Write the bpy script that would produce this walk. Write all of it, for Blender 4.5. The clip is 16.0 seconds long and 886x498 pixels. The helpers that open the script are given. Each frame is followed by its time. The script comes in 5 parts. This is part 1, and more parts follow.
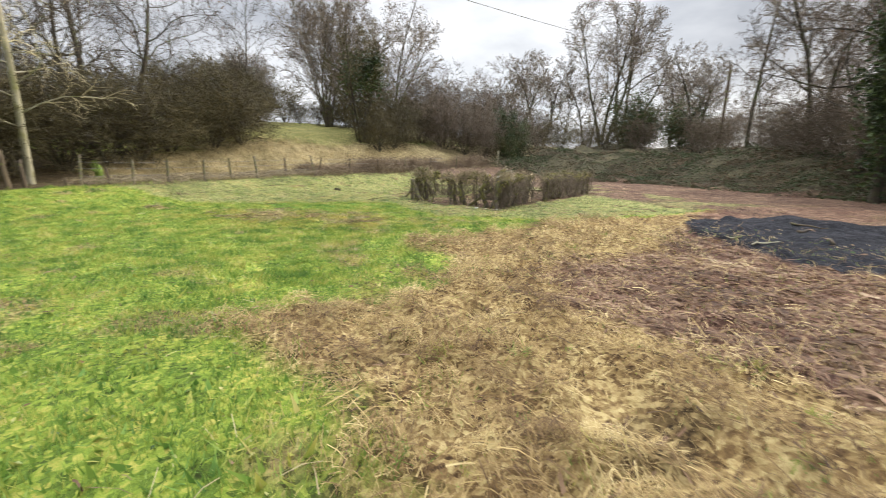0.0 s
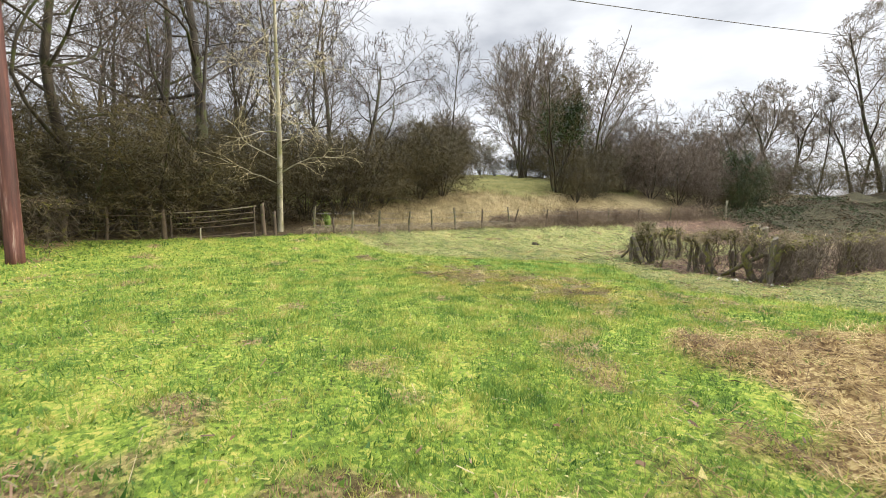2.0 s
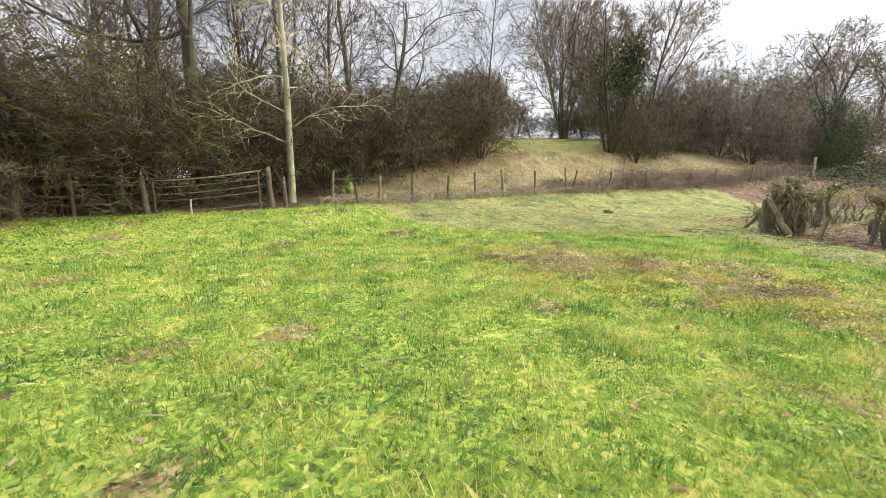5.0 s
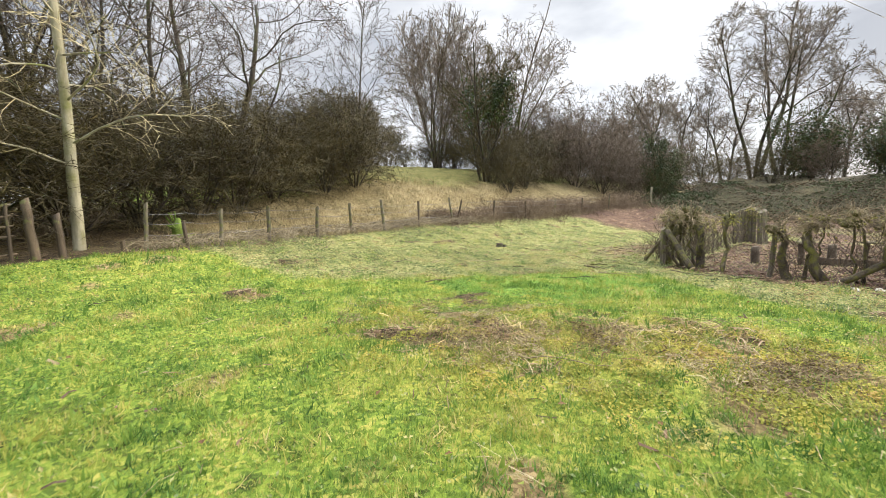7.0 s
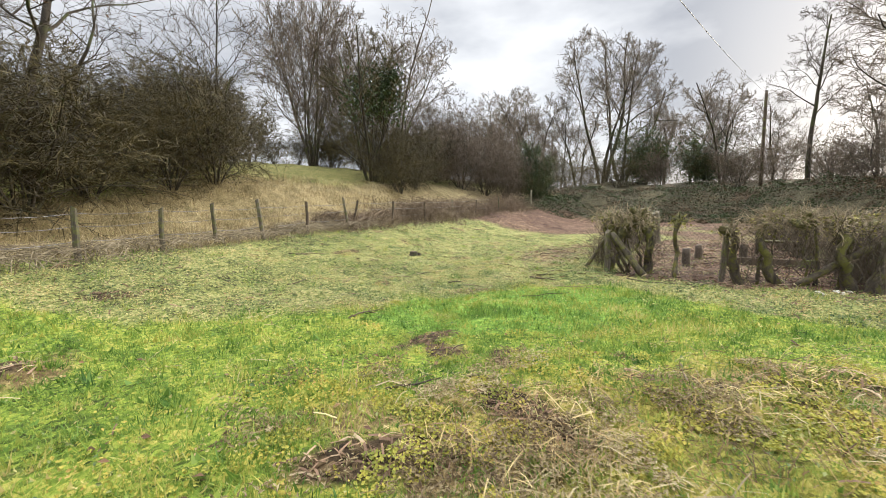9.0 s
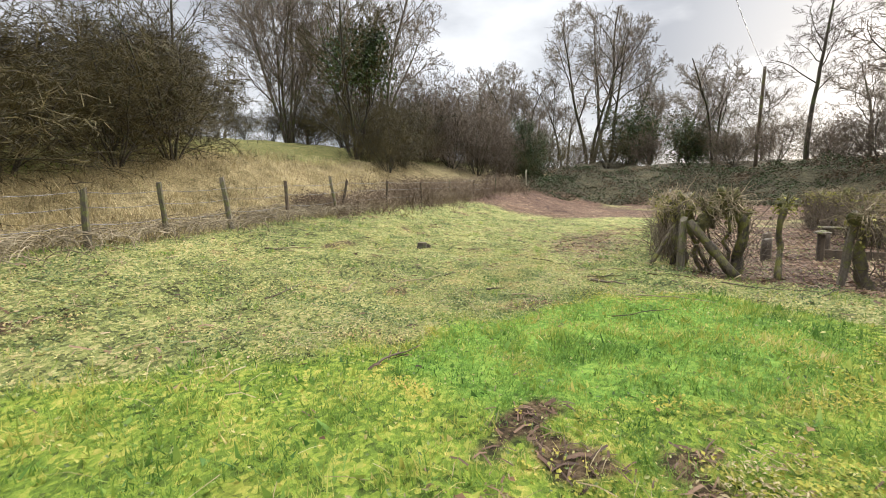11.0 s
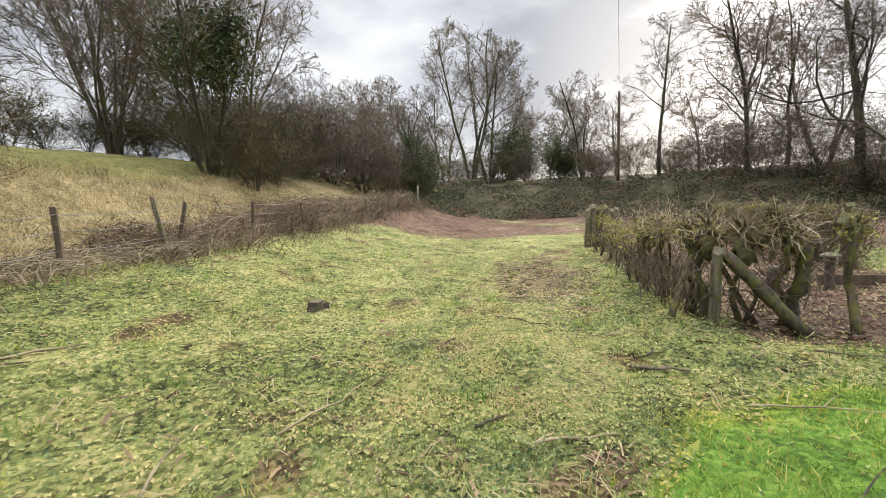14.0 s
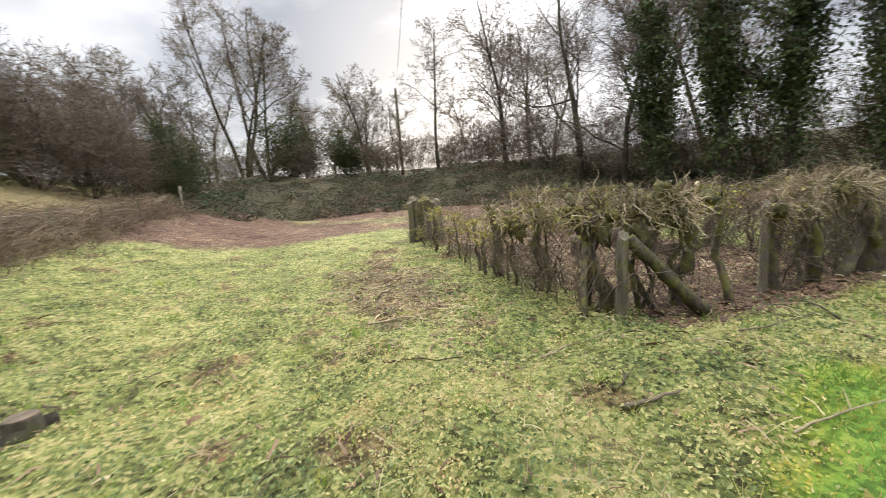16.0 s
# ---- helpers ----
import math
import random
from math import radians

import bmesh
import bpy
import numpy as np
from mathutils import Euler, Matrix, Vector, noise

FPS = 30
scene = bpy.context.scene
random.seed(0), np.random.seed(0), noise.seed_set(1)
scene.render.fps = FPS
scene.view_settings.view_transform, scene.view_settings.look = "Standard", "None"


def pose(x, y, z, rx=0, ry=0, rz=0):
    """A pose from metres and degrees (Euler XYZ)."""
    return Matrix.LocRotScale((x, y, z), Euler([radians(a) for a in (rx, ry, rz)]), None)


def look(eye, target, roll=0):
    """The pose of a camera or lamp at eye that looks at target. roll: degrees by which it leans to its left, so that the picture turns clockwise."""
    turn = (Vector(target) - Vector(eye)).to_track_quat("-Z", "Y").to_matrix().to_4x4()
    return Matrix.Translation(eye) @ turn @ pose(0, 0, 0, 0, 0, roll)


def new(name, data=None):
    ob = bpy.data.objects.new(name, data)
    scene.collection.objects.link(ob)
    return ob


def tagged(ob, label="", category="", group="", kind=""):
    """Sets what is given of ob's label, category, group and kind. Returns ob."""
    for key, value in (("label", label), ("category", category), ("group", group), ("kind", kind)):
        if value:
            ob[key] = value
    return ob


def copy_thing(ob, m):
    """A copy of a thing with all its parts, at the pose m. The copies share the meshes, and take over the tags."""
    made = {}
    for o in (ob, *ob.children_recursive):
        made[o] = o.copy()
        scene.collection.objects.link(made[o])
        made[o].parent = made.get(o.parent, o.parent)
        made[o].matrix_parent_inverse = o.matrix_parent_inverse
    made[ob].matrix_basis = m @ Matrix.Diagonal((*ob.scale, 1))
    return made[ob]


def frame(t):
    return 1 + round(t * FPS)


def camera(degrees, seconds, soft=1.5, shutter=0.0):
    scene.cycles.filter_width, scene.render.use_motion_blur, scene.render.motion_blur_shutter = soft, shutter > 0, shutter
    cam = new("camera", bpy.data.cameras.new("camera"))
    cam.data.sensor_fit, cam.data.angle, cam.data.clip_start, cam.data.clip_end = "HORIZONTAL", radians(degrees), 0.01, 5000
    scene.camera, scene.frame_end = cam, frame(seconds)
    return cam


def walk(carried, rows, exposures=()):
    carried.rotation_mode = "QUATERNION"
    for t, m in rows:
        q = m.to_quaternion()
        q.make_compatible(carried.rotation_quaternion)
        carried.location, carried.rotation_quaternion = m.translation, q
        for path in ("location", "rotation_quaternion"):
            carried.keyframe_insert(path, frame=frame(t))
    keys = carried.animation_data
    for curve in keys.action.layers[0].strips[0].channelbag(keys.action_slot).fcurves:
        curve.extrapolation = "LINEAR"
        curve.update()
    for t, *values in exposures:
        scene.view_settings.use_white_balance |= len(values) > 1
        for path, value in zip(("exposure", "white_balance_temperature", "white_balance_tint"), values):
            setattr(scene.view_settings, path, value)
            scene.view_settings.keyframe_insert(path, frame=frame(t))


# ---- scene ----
cam = camera(94.3, 16.0, 0.85, 0.2)
METRES, EYE, TILT, LEAN, TURN = 18.3, 1.5, 0.0, 0.0, 0.0
ROWS = [
    (0.0, 0.0, 0.0, 0.0, 0.22, -12.26, -1.01),
    (0.5, -0.0132, 0.025, -0.0022, 15.4, -11.88, -1.01),
    (1.0, -0.029, 0.0547, -0.001, 22.83, -9.84, -0.96),
    (1.5, -0.0496, 0.0833, 0.0034, 25.68, -7.41, -0.84),
    (2.0, -0.0689, 0.1106, 0.0054, 25.04, -6.02, -1.09),
    (2.5, -0.0896, 0.1386, 0.0018, 23.8, -7.17, -1.61),
    (3.0, -0.1097, 0.1643, -0.0016, 23.75, -8.68, -0.69),
    (5.5, -0.2068, 0.283, -0.0151, 28.48, -10.02, 0.25),
    (6.0, -0.2198, 0.3138, -0.0146, 21.68, -8.56, 0.03),
    (6.5, -0.234, 0.3465, -0.0108, 15.18, -6.91, 0.16),
    (7.0, -0.2485, 0.3783, -0.0092, 10.74, -6.21, 0.82),
    (7.5, -0.2675, 0.4085, -0.0094, 6.0, -6.3, 1.29),
    (8.0, -0.2838, 0.4383, -0.0096, 0.12, -6.44, 0.56),
    (8.5, -0.3005, 0.4672, -0.0108, -4.91, -5.91, 0.77),
    (11.0, -0.3435, 0.6172, -0.0122, -9.87, -8.68, 0.73),
    (11.5, -0.3499, 0.6416, -0.012, -13.01, -9.41, 1.37),
    (12.0, -0.3536, 0.6709, -0.0111, -15.24, -8.16, 2.03),
    (12.5, -0.3534, 0.701, -0.0098, -17.34, -7.08, 2.23),
    (13.0, -0.3456, 0.7308, -0.0094, -18.84, -6.08, 1.48),
    (13.5, -0.3387, 0.7613, -0.0076, -22.17, -5.66, 1.53),
    (14.0, -0.3311, 0.7901, -0.0071, -26.42, -6.8, 1.99),
    (14.5, -0.3267, 0.8166, -0.0088, -31.14, -7.74, 2.49),
    (15.0, -0.3242, 0.842, -0.0082, -36.14, -8.86, 2.79),
    (15.5, -0.3193, 0.8708, -0.0084, -41.2, -8.66, 3.28),
    (16.0, -0.3109, 0.8934, -0.0082, -56.15, -8.91, 4.57),
]
walk(cam, [(t, pose(0, 0, EYE, TILT, LEAN, TURN) @ pose(METRES * x, METRES * y, METRES * z, 90 + pitch, roll, yaw)) for t, x, y, z, yaw, pitch, roll in ROWS],
     [(0.0, 1.27), (1.5, 1.32), (3.0, 1.38), (5.5, 1.52), (7.0, 1.4), (8.5, 1.27), (11.0, 1.25), (12.5, 1.25), (13.5, 1.15), (15.0, 1.24), (16.0, 1.24)])

# ---- light ----
SUN_AZ, SUN_EL = 57.0, 17.0
world = bpy.data.worlds.new("overcast_sky")
scene.world = world
world.use_nodes = True
wt = world.node_tree
wt.nodes.clear()


def wnode(kind, operation=""):
    n = wt.nodes.new(kind)
    if operation:
        n.operation = operation
    return n


def build_world():
    out = wnode("ShaderNodeOutputWorld")
    bg = wnode("ShaderNodeBackground")
    sky = wnode("ShaderNodeTexSky")
    sky.sky_type, sky.sun_disc = "NISHITA", False
    sky.sun_elevation, sky.sun_rotation = radians(SUN_EL), radians(SUN_AZ)
    dim = wnode("ShaderNodeVectorMath", operation="SCALE")
    dim.inputs["Scale"].default_value = 0.05
    wt.links.new(sky.outputs[0], dim.inputs[0])
    co = wnode("ShaderNodeTexCoord")
    sep = wnode("ShaderNodeSeparateXYZ")
    wt.links.new(co.outputs["Generated"], sep.inputs[0])
    # cloud relief, stretched along the horizon
    mp = wnode("ShaderNodeMapping")
    mp.inputs["Scale"].default_value = (1.0, 1.0, 2.6)
    wt.links.new(co.outputs["Generated"], mp.inputs[0])
    nz = wnode("ShaderNodeTexNoise")
    nz.inputs["Scale"].default_value, nz.inputs["Detail"].default_value, nz.inputs["Roughness"].default_value = 2.3, 6.0, 0.5
    wt.links.new(mp.outputs[0], nz.inputs["Vector"])
    ramp = wnode("ShaderNodeValToRGB")
    ramp.color_ramp.elements[0].position, ramp.color_ramp.elements[1].position = 0.36, 0.64
    ramp.color_ramp.elements[0].color, ramp.color_ramp.elements[1].color = (0.21, 0.222, 0.248, 1), (0.50, 0.506, 0.518, 1)
    wt.links.new(nz.outputs[0], ramp.inputs[0])
    # an overcast sky is brightest overhead
    up = wnode("ShaderNodeMapRange")
    up.interpolation_type = "SMOOTHSTEP"
    up.inputs["From Min"].default_value, up.inputs["From Max"].default_value = 0.48, 0.95
    up.inputs["To Min"].default_value, up.inputs["To Max"].default_value = 1.0, ZENITH
    wt.links.new(sep.outputs["Z"], up.inputs["Value"])
    cl = wnode("ShaderNodeVectorMath", operation="SCALE")
    wt.links.new(ramp.outputs[0], cl.inputs[0])
    wt.links.new(up.outputs[0], cl.inputs["Scale"])
    # the sun behind thin cloud
    a, e = radians(SUN_AZ), radians(SUN_EL)
    dot = wnode("ShaderNodeVectorMath", operation="DOT_PRODUCT")
    dot.inputs[1].default_value = (math.sin(a) * math.cos(e), math.cos(a) * math.cos(e), math.sin(e))
    nrm = wnode("ShaderNodeVectorMath", operation="NORMALIZE")
    wt.links.new(co.outputs["Generated"], nrm.inputs[0])
    wt.links.new(nrm.outputs[0], dot.inputs[0])
    glow = wnode("ShaderNodeMapRange")
    glow.interpolation_type = "SMOOTHSTEP"
    glow.inputs["From Min"].default_value, glow.inputs["From Max"].default_value = 0.935, 1.0
    glow.inputs["To Min"].default_value, glow.inputs["To Max"].default_value = 0.0, 0.75
    wt.links.new(dot.outputs["Value"], glow.inputs["Value"])
    gl = wnode("ShaderNodeVectorMath", operation="SCALE")
    gl.inputs[0].default_value = (1.0, 0.96, 0.90)
    # the glow comes through where the cloud is thin
    thin = wnode("ShaderNodeMath", operation="MULTIPLY")
    wt.links.new(glow.outputs[0], thin.inputs[0])
    veil = wnode("ShaderNodeMapRange")
    veil.inputs["From Min"].default_value, veil.inputs["From Max"].default_value = 0.40, 0.62
    veil.inputs["To Min"].default_value, veil.inputs["To Max"].default_value = 0.12, 1.0
    wt.links.new(nz.outputs[0], veil.inputs["Value"])
    wt.links.new(veil.outputs[0], thin.inputs[1])
    wt.links.new(thin.outputs[0], gl.inputs["Scale"])
    add = wnode("ShaderNodeVectorMath", operation="ADD")
    wt.links.new(cl.outputs[0], add.inputs[0])
    wt.links.new(gl.outputs[0], add.inputs[1])
    mix = wnode("ShaderNodeMix")
    mix.data_type = "RGBA"
    mix.inputs[0].default_value = 0.88
    wt.links.new(dim.outputs[0], mix.inputs[6])
    wt.links.new(add.outputs[0], mix.inputs[7])
    wt.links.new(mix.outputs[2], bg.inputs[0])
    bg.inputs[1].default_value = 1.0
    wt.links.new(bg.outputs[0], out.inputs[0])


ZENITH = 7.4
build_world()
sun = new("sun", bpy.data.lights.new("sun", "SUN"))
sun.data.energy, sun.data.angle, sun.data.color = 2.3, radians(12), (1.0, 0.90, 0.74)
sun.matrix_world = look((0, 0, 30), (-math.sin(radians(SUN_AZ)), -math.cos(radians(SUN_AZ)), 30 - math.tan(radians(SUN_EL))))


# ---- helpers for shapes ----
def smooth(a, b, v):
    t = np.clip((v - a) / (b - a), 0, 1)
    return t * t * (3 - 2 * t)


TABLES = {}


def vnoise(x, y, size, seed):
    """Smooth noise from -1 to 1 with cells of that size."""
    if seed not in TABLES:
        TABLES[seed] = np.random.default_rng(seed).uniform(-1, 1, (256, 256))
    table = TABLES[seed]
    u, v = np.asarray(x, float) / size, np.asarray(y, float) / size
    i, j = np.floor(u).astype(int), np.floor(v).astype(int)
    a, b = u - i, v - j
    a, b = a * a * (3 - 2 * a), b * b * (3 - 2 * b)
    i, j = i % 256, j % 256
    i2, j2 = (i + 1) % 256, (j + 1) % 256
    return (table[i, j] * (1 - a) + table[i2, j] * a) * (1 - b) + (table[i, j2] * (1 - a) + table[i2, j2] * a) * b


def mesh_from(name, verts, faces, mats, smooth_shade=False):
    """A mesh from arrays: verts n x 3, faces m x k of one size k."""
    verts, faces = np.asarray(verts, np.float32), np.asarray(faces, np.int32)
    me = bpy.data.meshes.new(name)
    m, k = faces.shape
    me.vertices.add(len(verts))
    me.vertices.foreach_set("co", verts.ravel())
    me.loops.add(m * k)
    me.loops.foreach_set("vertex_index", faces.ravel())
    me.polygons.add(m)
    me.polygons.foreach_set("loop_start", np.arange(0, m * k, k, dtype=np.int32))
    me.polygons.foreach_set("use_smooth", np.full(m, smooth_shade))
    me.update(calc_edges=True)
    me.validate()
    me.materials.append(mats)
    return me


def tubes(segs, sides=3):
    """Arrays of tapered prisms, one for each (p, q, r, s)."""
    a = np.array([(*p, *q, r, s) for p, q, r, s in segs])
    p, q, r, s = a[:, 0:3], a[:, 3:6], a[:, 6], a[:, 7]
    d = q - p
    d /= np.linalg.norm(d, axis=1)[:, None] + 1e-9
    ref = np.where(np.abs(d[:, 2:3]) < 0.9, np.array([[0, 0, 1.0]]), np.array([[1.0, 0, 0]]))
    u = np.cross(d, ref)
    u /= np.linalg.norm(u, axis=1)[:, None] + 1e-9
    w = np.cross(d, u)
    n = len(a)
    v = np.empty((n, 2 * sides, 3))
    for k in range(sides):
        c, e = math.cos(2 * math.pi * k / sides), math.sin(2 * math.pi * k / sides)
        o = u * c + w * e
        v[:, k] = p + o * r[:, None]
        v[:, sides + k] = q + o * s[:, None]
    base = (np.arange(n) * 2 * sides)[:, None]
    f = np.concatenate([base + np.array([[k, (k + 1) % sides, sides + (k + 1) % sides, sides + k]]) for k in range(sides)])
    return v.reshape(-1, 3), f


def cones(segs):
    """Arrays of pointed three-sided twigs."""
    v, f = tubes([(p, q, r, 0.0) for p, q, r, _ in segs], 3)
    keep = np.delete(np.arange(len(v)).reshape(-1, 6), [4, 5], axis=1).ravel()
    n = len(segs)
    b = (np.arange(n) * 4)[:, None]
    return v[keep], np.concatenate([b + np.array([[k, (k + 1) % 3, 3]]) for k in range(3)])


def tris(quads):
    return np.concatenate([quads[:, [0, 1, 2]], quads[:, [0, 2, 3]]])


def path_tube(pts, radii, sides=8, knobs=0.0, seed=0, cap=True):
    """A closed bmesh along a line of points, with knobbly sides."""
    rng = np.random.default_rng(seed)
    bm = bmesh.new()
    rings = []
    pts = [Vector(p) for p in pts]
    for i, (p, r) in enumerate(zip(pts, radii)):
        d = (pts[min(i + 1, len(pts) - 1)] - pts[max(i - 1, 0)]).normalized()
        u = d.cross(Vector((0, 1, 0)) if abs(d.y) < 0.9 else Vector((1, 0, 0))).normalized()
        w = d.cross(u)
        rings.append([bm.verts.new(p + (u * math.cos(2 * math.pi * k / sides) + w * math.sin(2 * math.pi * k / sides)) * r * (1 + knobs * rng.uniform(-1, 1))) for k in range(sides)])
    for a, b in zip(rings, rings[1:]):
        for k in range(sides):
            bm.faces.new((a[k], a[(k + 1) % sides], b[(k + 1) % sides], b[k]))
    if cap:
        bm.faces.new(rings[0][::-1])
        bm.faces.new(rings[-1])
    bmesh.ops.recalc_face_normals(bm, faces=bm.faces)
    return bm


def part(name, bm, material, parent, label="", smooth_shade=False):
    """Links a bmesh, or ready mesh data, as one mesh object under a thing."""
    if isinstance(bm, bpy.types.Mesh):
        me = bm
    else:
        me = bpy.data.meshes.new(name)
        bm.to_mesh(me)
        bm.free()
        me.materials.append(material)
        for f in me.polygons:
            f.use_smooth = smooth_shade
    ob = new(name, me)
    ob.parent = parent
    return tagged(ob, label)


def flakes(points, size, seed, lift=0.0, flat=0.0, shape=0.6):
    """Small leaves as four-sided folds, one for each point; flat 1 lays them level."""
    rng = np.random.default_rng(seed)
    p = np.asarray(points, float)
    n = len(p)
    nz = rng.normal(size=(n, 3))
    nz[:, 2] = np.abs(nz[:, 2]) + flat * 4
    nz /= np.linalg.norm(nz, axis=1)[:, None]
    a = np.cross(nz, rng.normal(size=(n, 3)))
    a /= np.linalg.norm(a, axis=1)[:, None] + 1e-9
    b = np.cross(nz, a)
    s = (size * rng.uniform(0.6, 1.3, n))[:, None]
    v = np.stack([p - a * s * 0.5, p + b * s * shape * 0.5 + nz * s * 0.12, p + a * s * 0.5, p - b * s * shape * 0.5 + nz * s * 0.12], 1)
    v[:, :, 2] += lift
    return v.reshape(-1, 3), np.arange(4 * n).reshape(n, 4)


# ---- materials ----
def node_mat(name):
    m = bpy.data.materials.new(name)
    m.use_nodes = True
    t = m.node_tree
    return m, t, t.nodes["Principled BSDF"], t.nodes["Material Output"]


def ramp_node(t, stops):
    r = t.nodes.new("ShaderNodeValToRGB")
    el = r.color_ramp.elements
    while len(el) < len(stops):
        el.new(0.5)
    for e, (pos, c) in zip(el, stops):
        e.position, e.color = pos, (*c, 1)
    return r


def noise_node(t, scale, detail=4.0, rough=0.6, vec=None, stretch=None):
    n = t.nodes.new("ShaderNodeTexNoise")
    n.inputs["Scale"].default_value, n.inputs["Detail"].default_value, n.inputs["Roughness"].default_value = scale, detail, rough
    if vec is None:
        vec = t.nodes.new("ShaderNodeTexCoord").outputs["Object"]
    if stretch:
        mp = t.nodes.new("ShaderNodeMapping")
        mp.inputs["Scale"].default_value = stretch
        t.links.new(vec, mp.inputs[0])
        vec = mp.outputs[0]
    t.links.new(vec, n.inputs["Vector"])
    return n


def bark(name, stops, scale=6.0, stretch=(1, 1, 0.25), rough=0.9, bump=0.6, moss=None):
    """Wood or bark: streaks along z, finer grain, and moss where given."""
    m, t, b, _ = node_mat(name)
    n1 = noise_node(t, scale, 5, 0.65, stretch=stretch)
    r = ramp_node(t, stops)
    t.links.new(n1.outputs[0], r.inputs[0])
    col = r.outputs[0]
    info = t.nodes.new("ShaderNodeObjectInfo")
    hsv = t.nodes.new("ShaderNodeHueSaturation")
    mr = t.nodes.new("ShaderNodeMapRange")
    mr.inputs["To Min"].default_value, mr.inputs["To Max"].default_value = 0.75, 1.3
    t.links.new(info.outputs["Random"], mr.inputs["Value"])
    t.links.new(mr.outputs[0], hsv.inputs["Value"])
    t.links.new(col, hsv.inputs["Color"])
    col = hsv.outputs[0]
    if moss:
        n2 = noise_node(t, moss[1], 5, 0.6)
        rr = ramp_node(t, [(moss[2] - 0.06, (0, 0, 0)), (moss[2] + 0.06, (1, 1, 1))])
        t.links.new(n2.outputs[0], rr.inputs[0])
        mx = t.nodes.new("ShaderNodeMix")
        mx.data_type = "RGBA"
        t.links.new(rr.outputs[0], mx.inputs[0])
        t.links.new(col, mx.inputs[6])
        mx.inputs[7].default_value = (*moss[0], 1)
        col = mx.outputs[2]
    t.links.new(col, b.inputs["Base Color"])
    b.inputs["Roughness"].default_value = rough
    n3 = noise_node(t, scale * 5, 6, 0.7, stretch=stretch)
    bp = t.nodes.new("ShaderNodeBump")
    bp.inputs["Strength"].default_value, bp.inputs["Distance"].default_value = bump, 0.02
    t.links.new(n3.outputs[0], bp.inputs["Height"])
    t.links.new(bp.outputs[0], b.inputs["Normal"])
    return m


def leafy(name, stops, through_part=0.35, rough=0.6, patch=0.5):
    """Thin leaves, blades or straws: each its own tint, patches over metres, light passing through."""
    m, t, b, out = node_mat(name)
    geo = t.nodes.new("ShaderNodeNewGeometry")
    n = noise_node(t, patch, 3, 0.6, vec=geo.outputs["Position"])
    add = t.nodes.new("ShaderNodeMath")
    add.operation = "MULTIPLY_ADD"
    add.inputs[1].default_value = 0.5
    t.links.new(geo.outputs["Random Per Island"], add.inputs[0])
    sc = t.nodes.new("ShaderNodeMath")
    sc.operation = "MULTIPLY_ADD"
    sc.inputs[1].default_value, sc.inputs[2].default_value = 1.9, -0.70
    t.links.new(n.outputs[0], sc.inputs[0])
    t.links.new(sc.outputs[0], add.inputs[2])
    r = ramp_node(t, stops)
    t.links.new(add.outputs[0], r.inputs[0])
    t.links.new(r.outputs[0], b.inputs["Base Color"])
    b.inputs["Roughness"].default_value = rough
    b.inputs["Specular IOR Level"].default_value = 0.3
    tr = t.nodes.new("ShaderNodeBsdfTranslucent")
    t.links.new(r.outputs[0], tr.inputs[0])
    mx = t.nodes.new("ShaderNodeMixShader")
    mx.inputs[0].default_value = through_part
    t.links.new(b.outputs[0], mx.inputs[1])
    t.links.new(tr.outputs[0], mx.inputs[2])
    t.links.new(mx.outputs[0], out.inputs[0])
    return m


M_BARK = bark("dark_bark", [(0.3, (0.016, 0.012, 0.008)), (0.55, (0.042, 0.033, 0.022)), (0.75, (0.085, 0.07, 0.047))], moss=((0.05, 0.058, 0.016), 1.6, 0.55))
M_PALE = bark("pale_bark", [(0.3, (0.13, 0.115, 0.07)), (0.5, (0.29, 0.265, 0.18)), (0.75, (0.46, 0.43, 0.32))], scale=4, moss=((0.16, 0.16, 0.055), 1.3, 0.55))
M_TWIG = bark("twigs", [(0.3, (0.034, 0.025, 0.017)), (0.7, (0.10, 0.076, 0.052))], scale=1.5, bump=0.0)
M_TWIG_GREY = bark("grey_twigs", [(0.3, (0.07, 0.054, 0.038)), (0.7, (0.19, 0.15, 0.108))], scale=1.5, bump=0.0)
M_BARK_GREY = bark("grey_bark", [(0.3, (0.03, 0.024, 0.017)), (0.55, (0.075, 0.06, 0.044)), (0.75, (0.14, 0.115, 0.085))], moss=((0.075, 0.08, 0.024), 1.6, 0.55))
M_TWIG_RED = bark("reddish_twigs", [(0.3, (0.075, 0.056, 0.040)), (0.7, (0.19, 0.142, 0.10))], scale=1.2, bump=0.0)
M_TWIG_MOSS = bark("mossy_twigs", [(0.3, (0.028, 0.021, 0.0065)), (0.7, (0.105, 0.084, 0.027))], scale=1.0, bump=0.0)
M_TWIG_PALE = bark("pale_twigs", [(0.3, (0.20, 0.165, 0.085)), (0.7, (0.40, 0.345, 0.20))], scale=1.0, bump=0.0)
M_HEDGE = bark("hedge_wood", [(0.3, (0.022, 0.017, 0.011)), (0.55, (0.062, 0.049, 0.031)), (0.75, (0.14, 0.115, 0.077))], scale=14, bump=1.0, moss=((0.11, 0.105, 0.02), 7.0, 0.52))
M_POST = bark("weathered_post", [(0.25, (0.04, 0.032, 0.022)), (0.5, (0.125, 0.104, 0.076)), (0.8, (0.27, 0.232, 0.175))], scale=16, stretch=(1, 1, 0.12), bump=1.0, moss=((0.12, 0.125, 0.035), 6.0, 0.55))
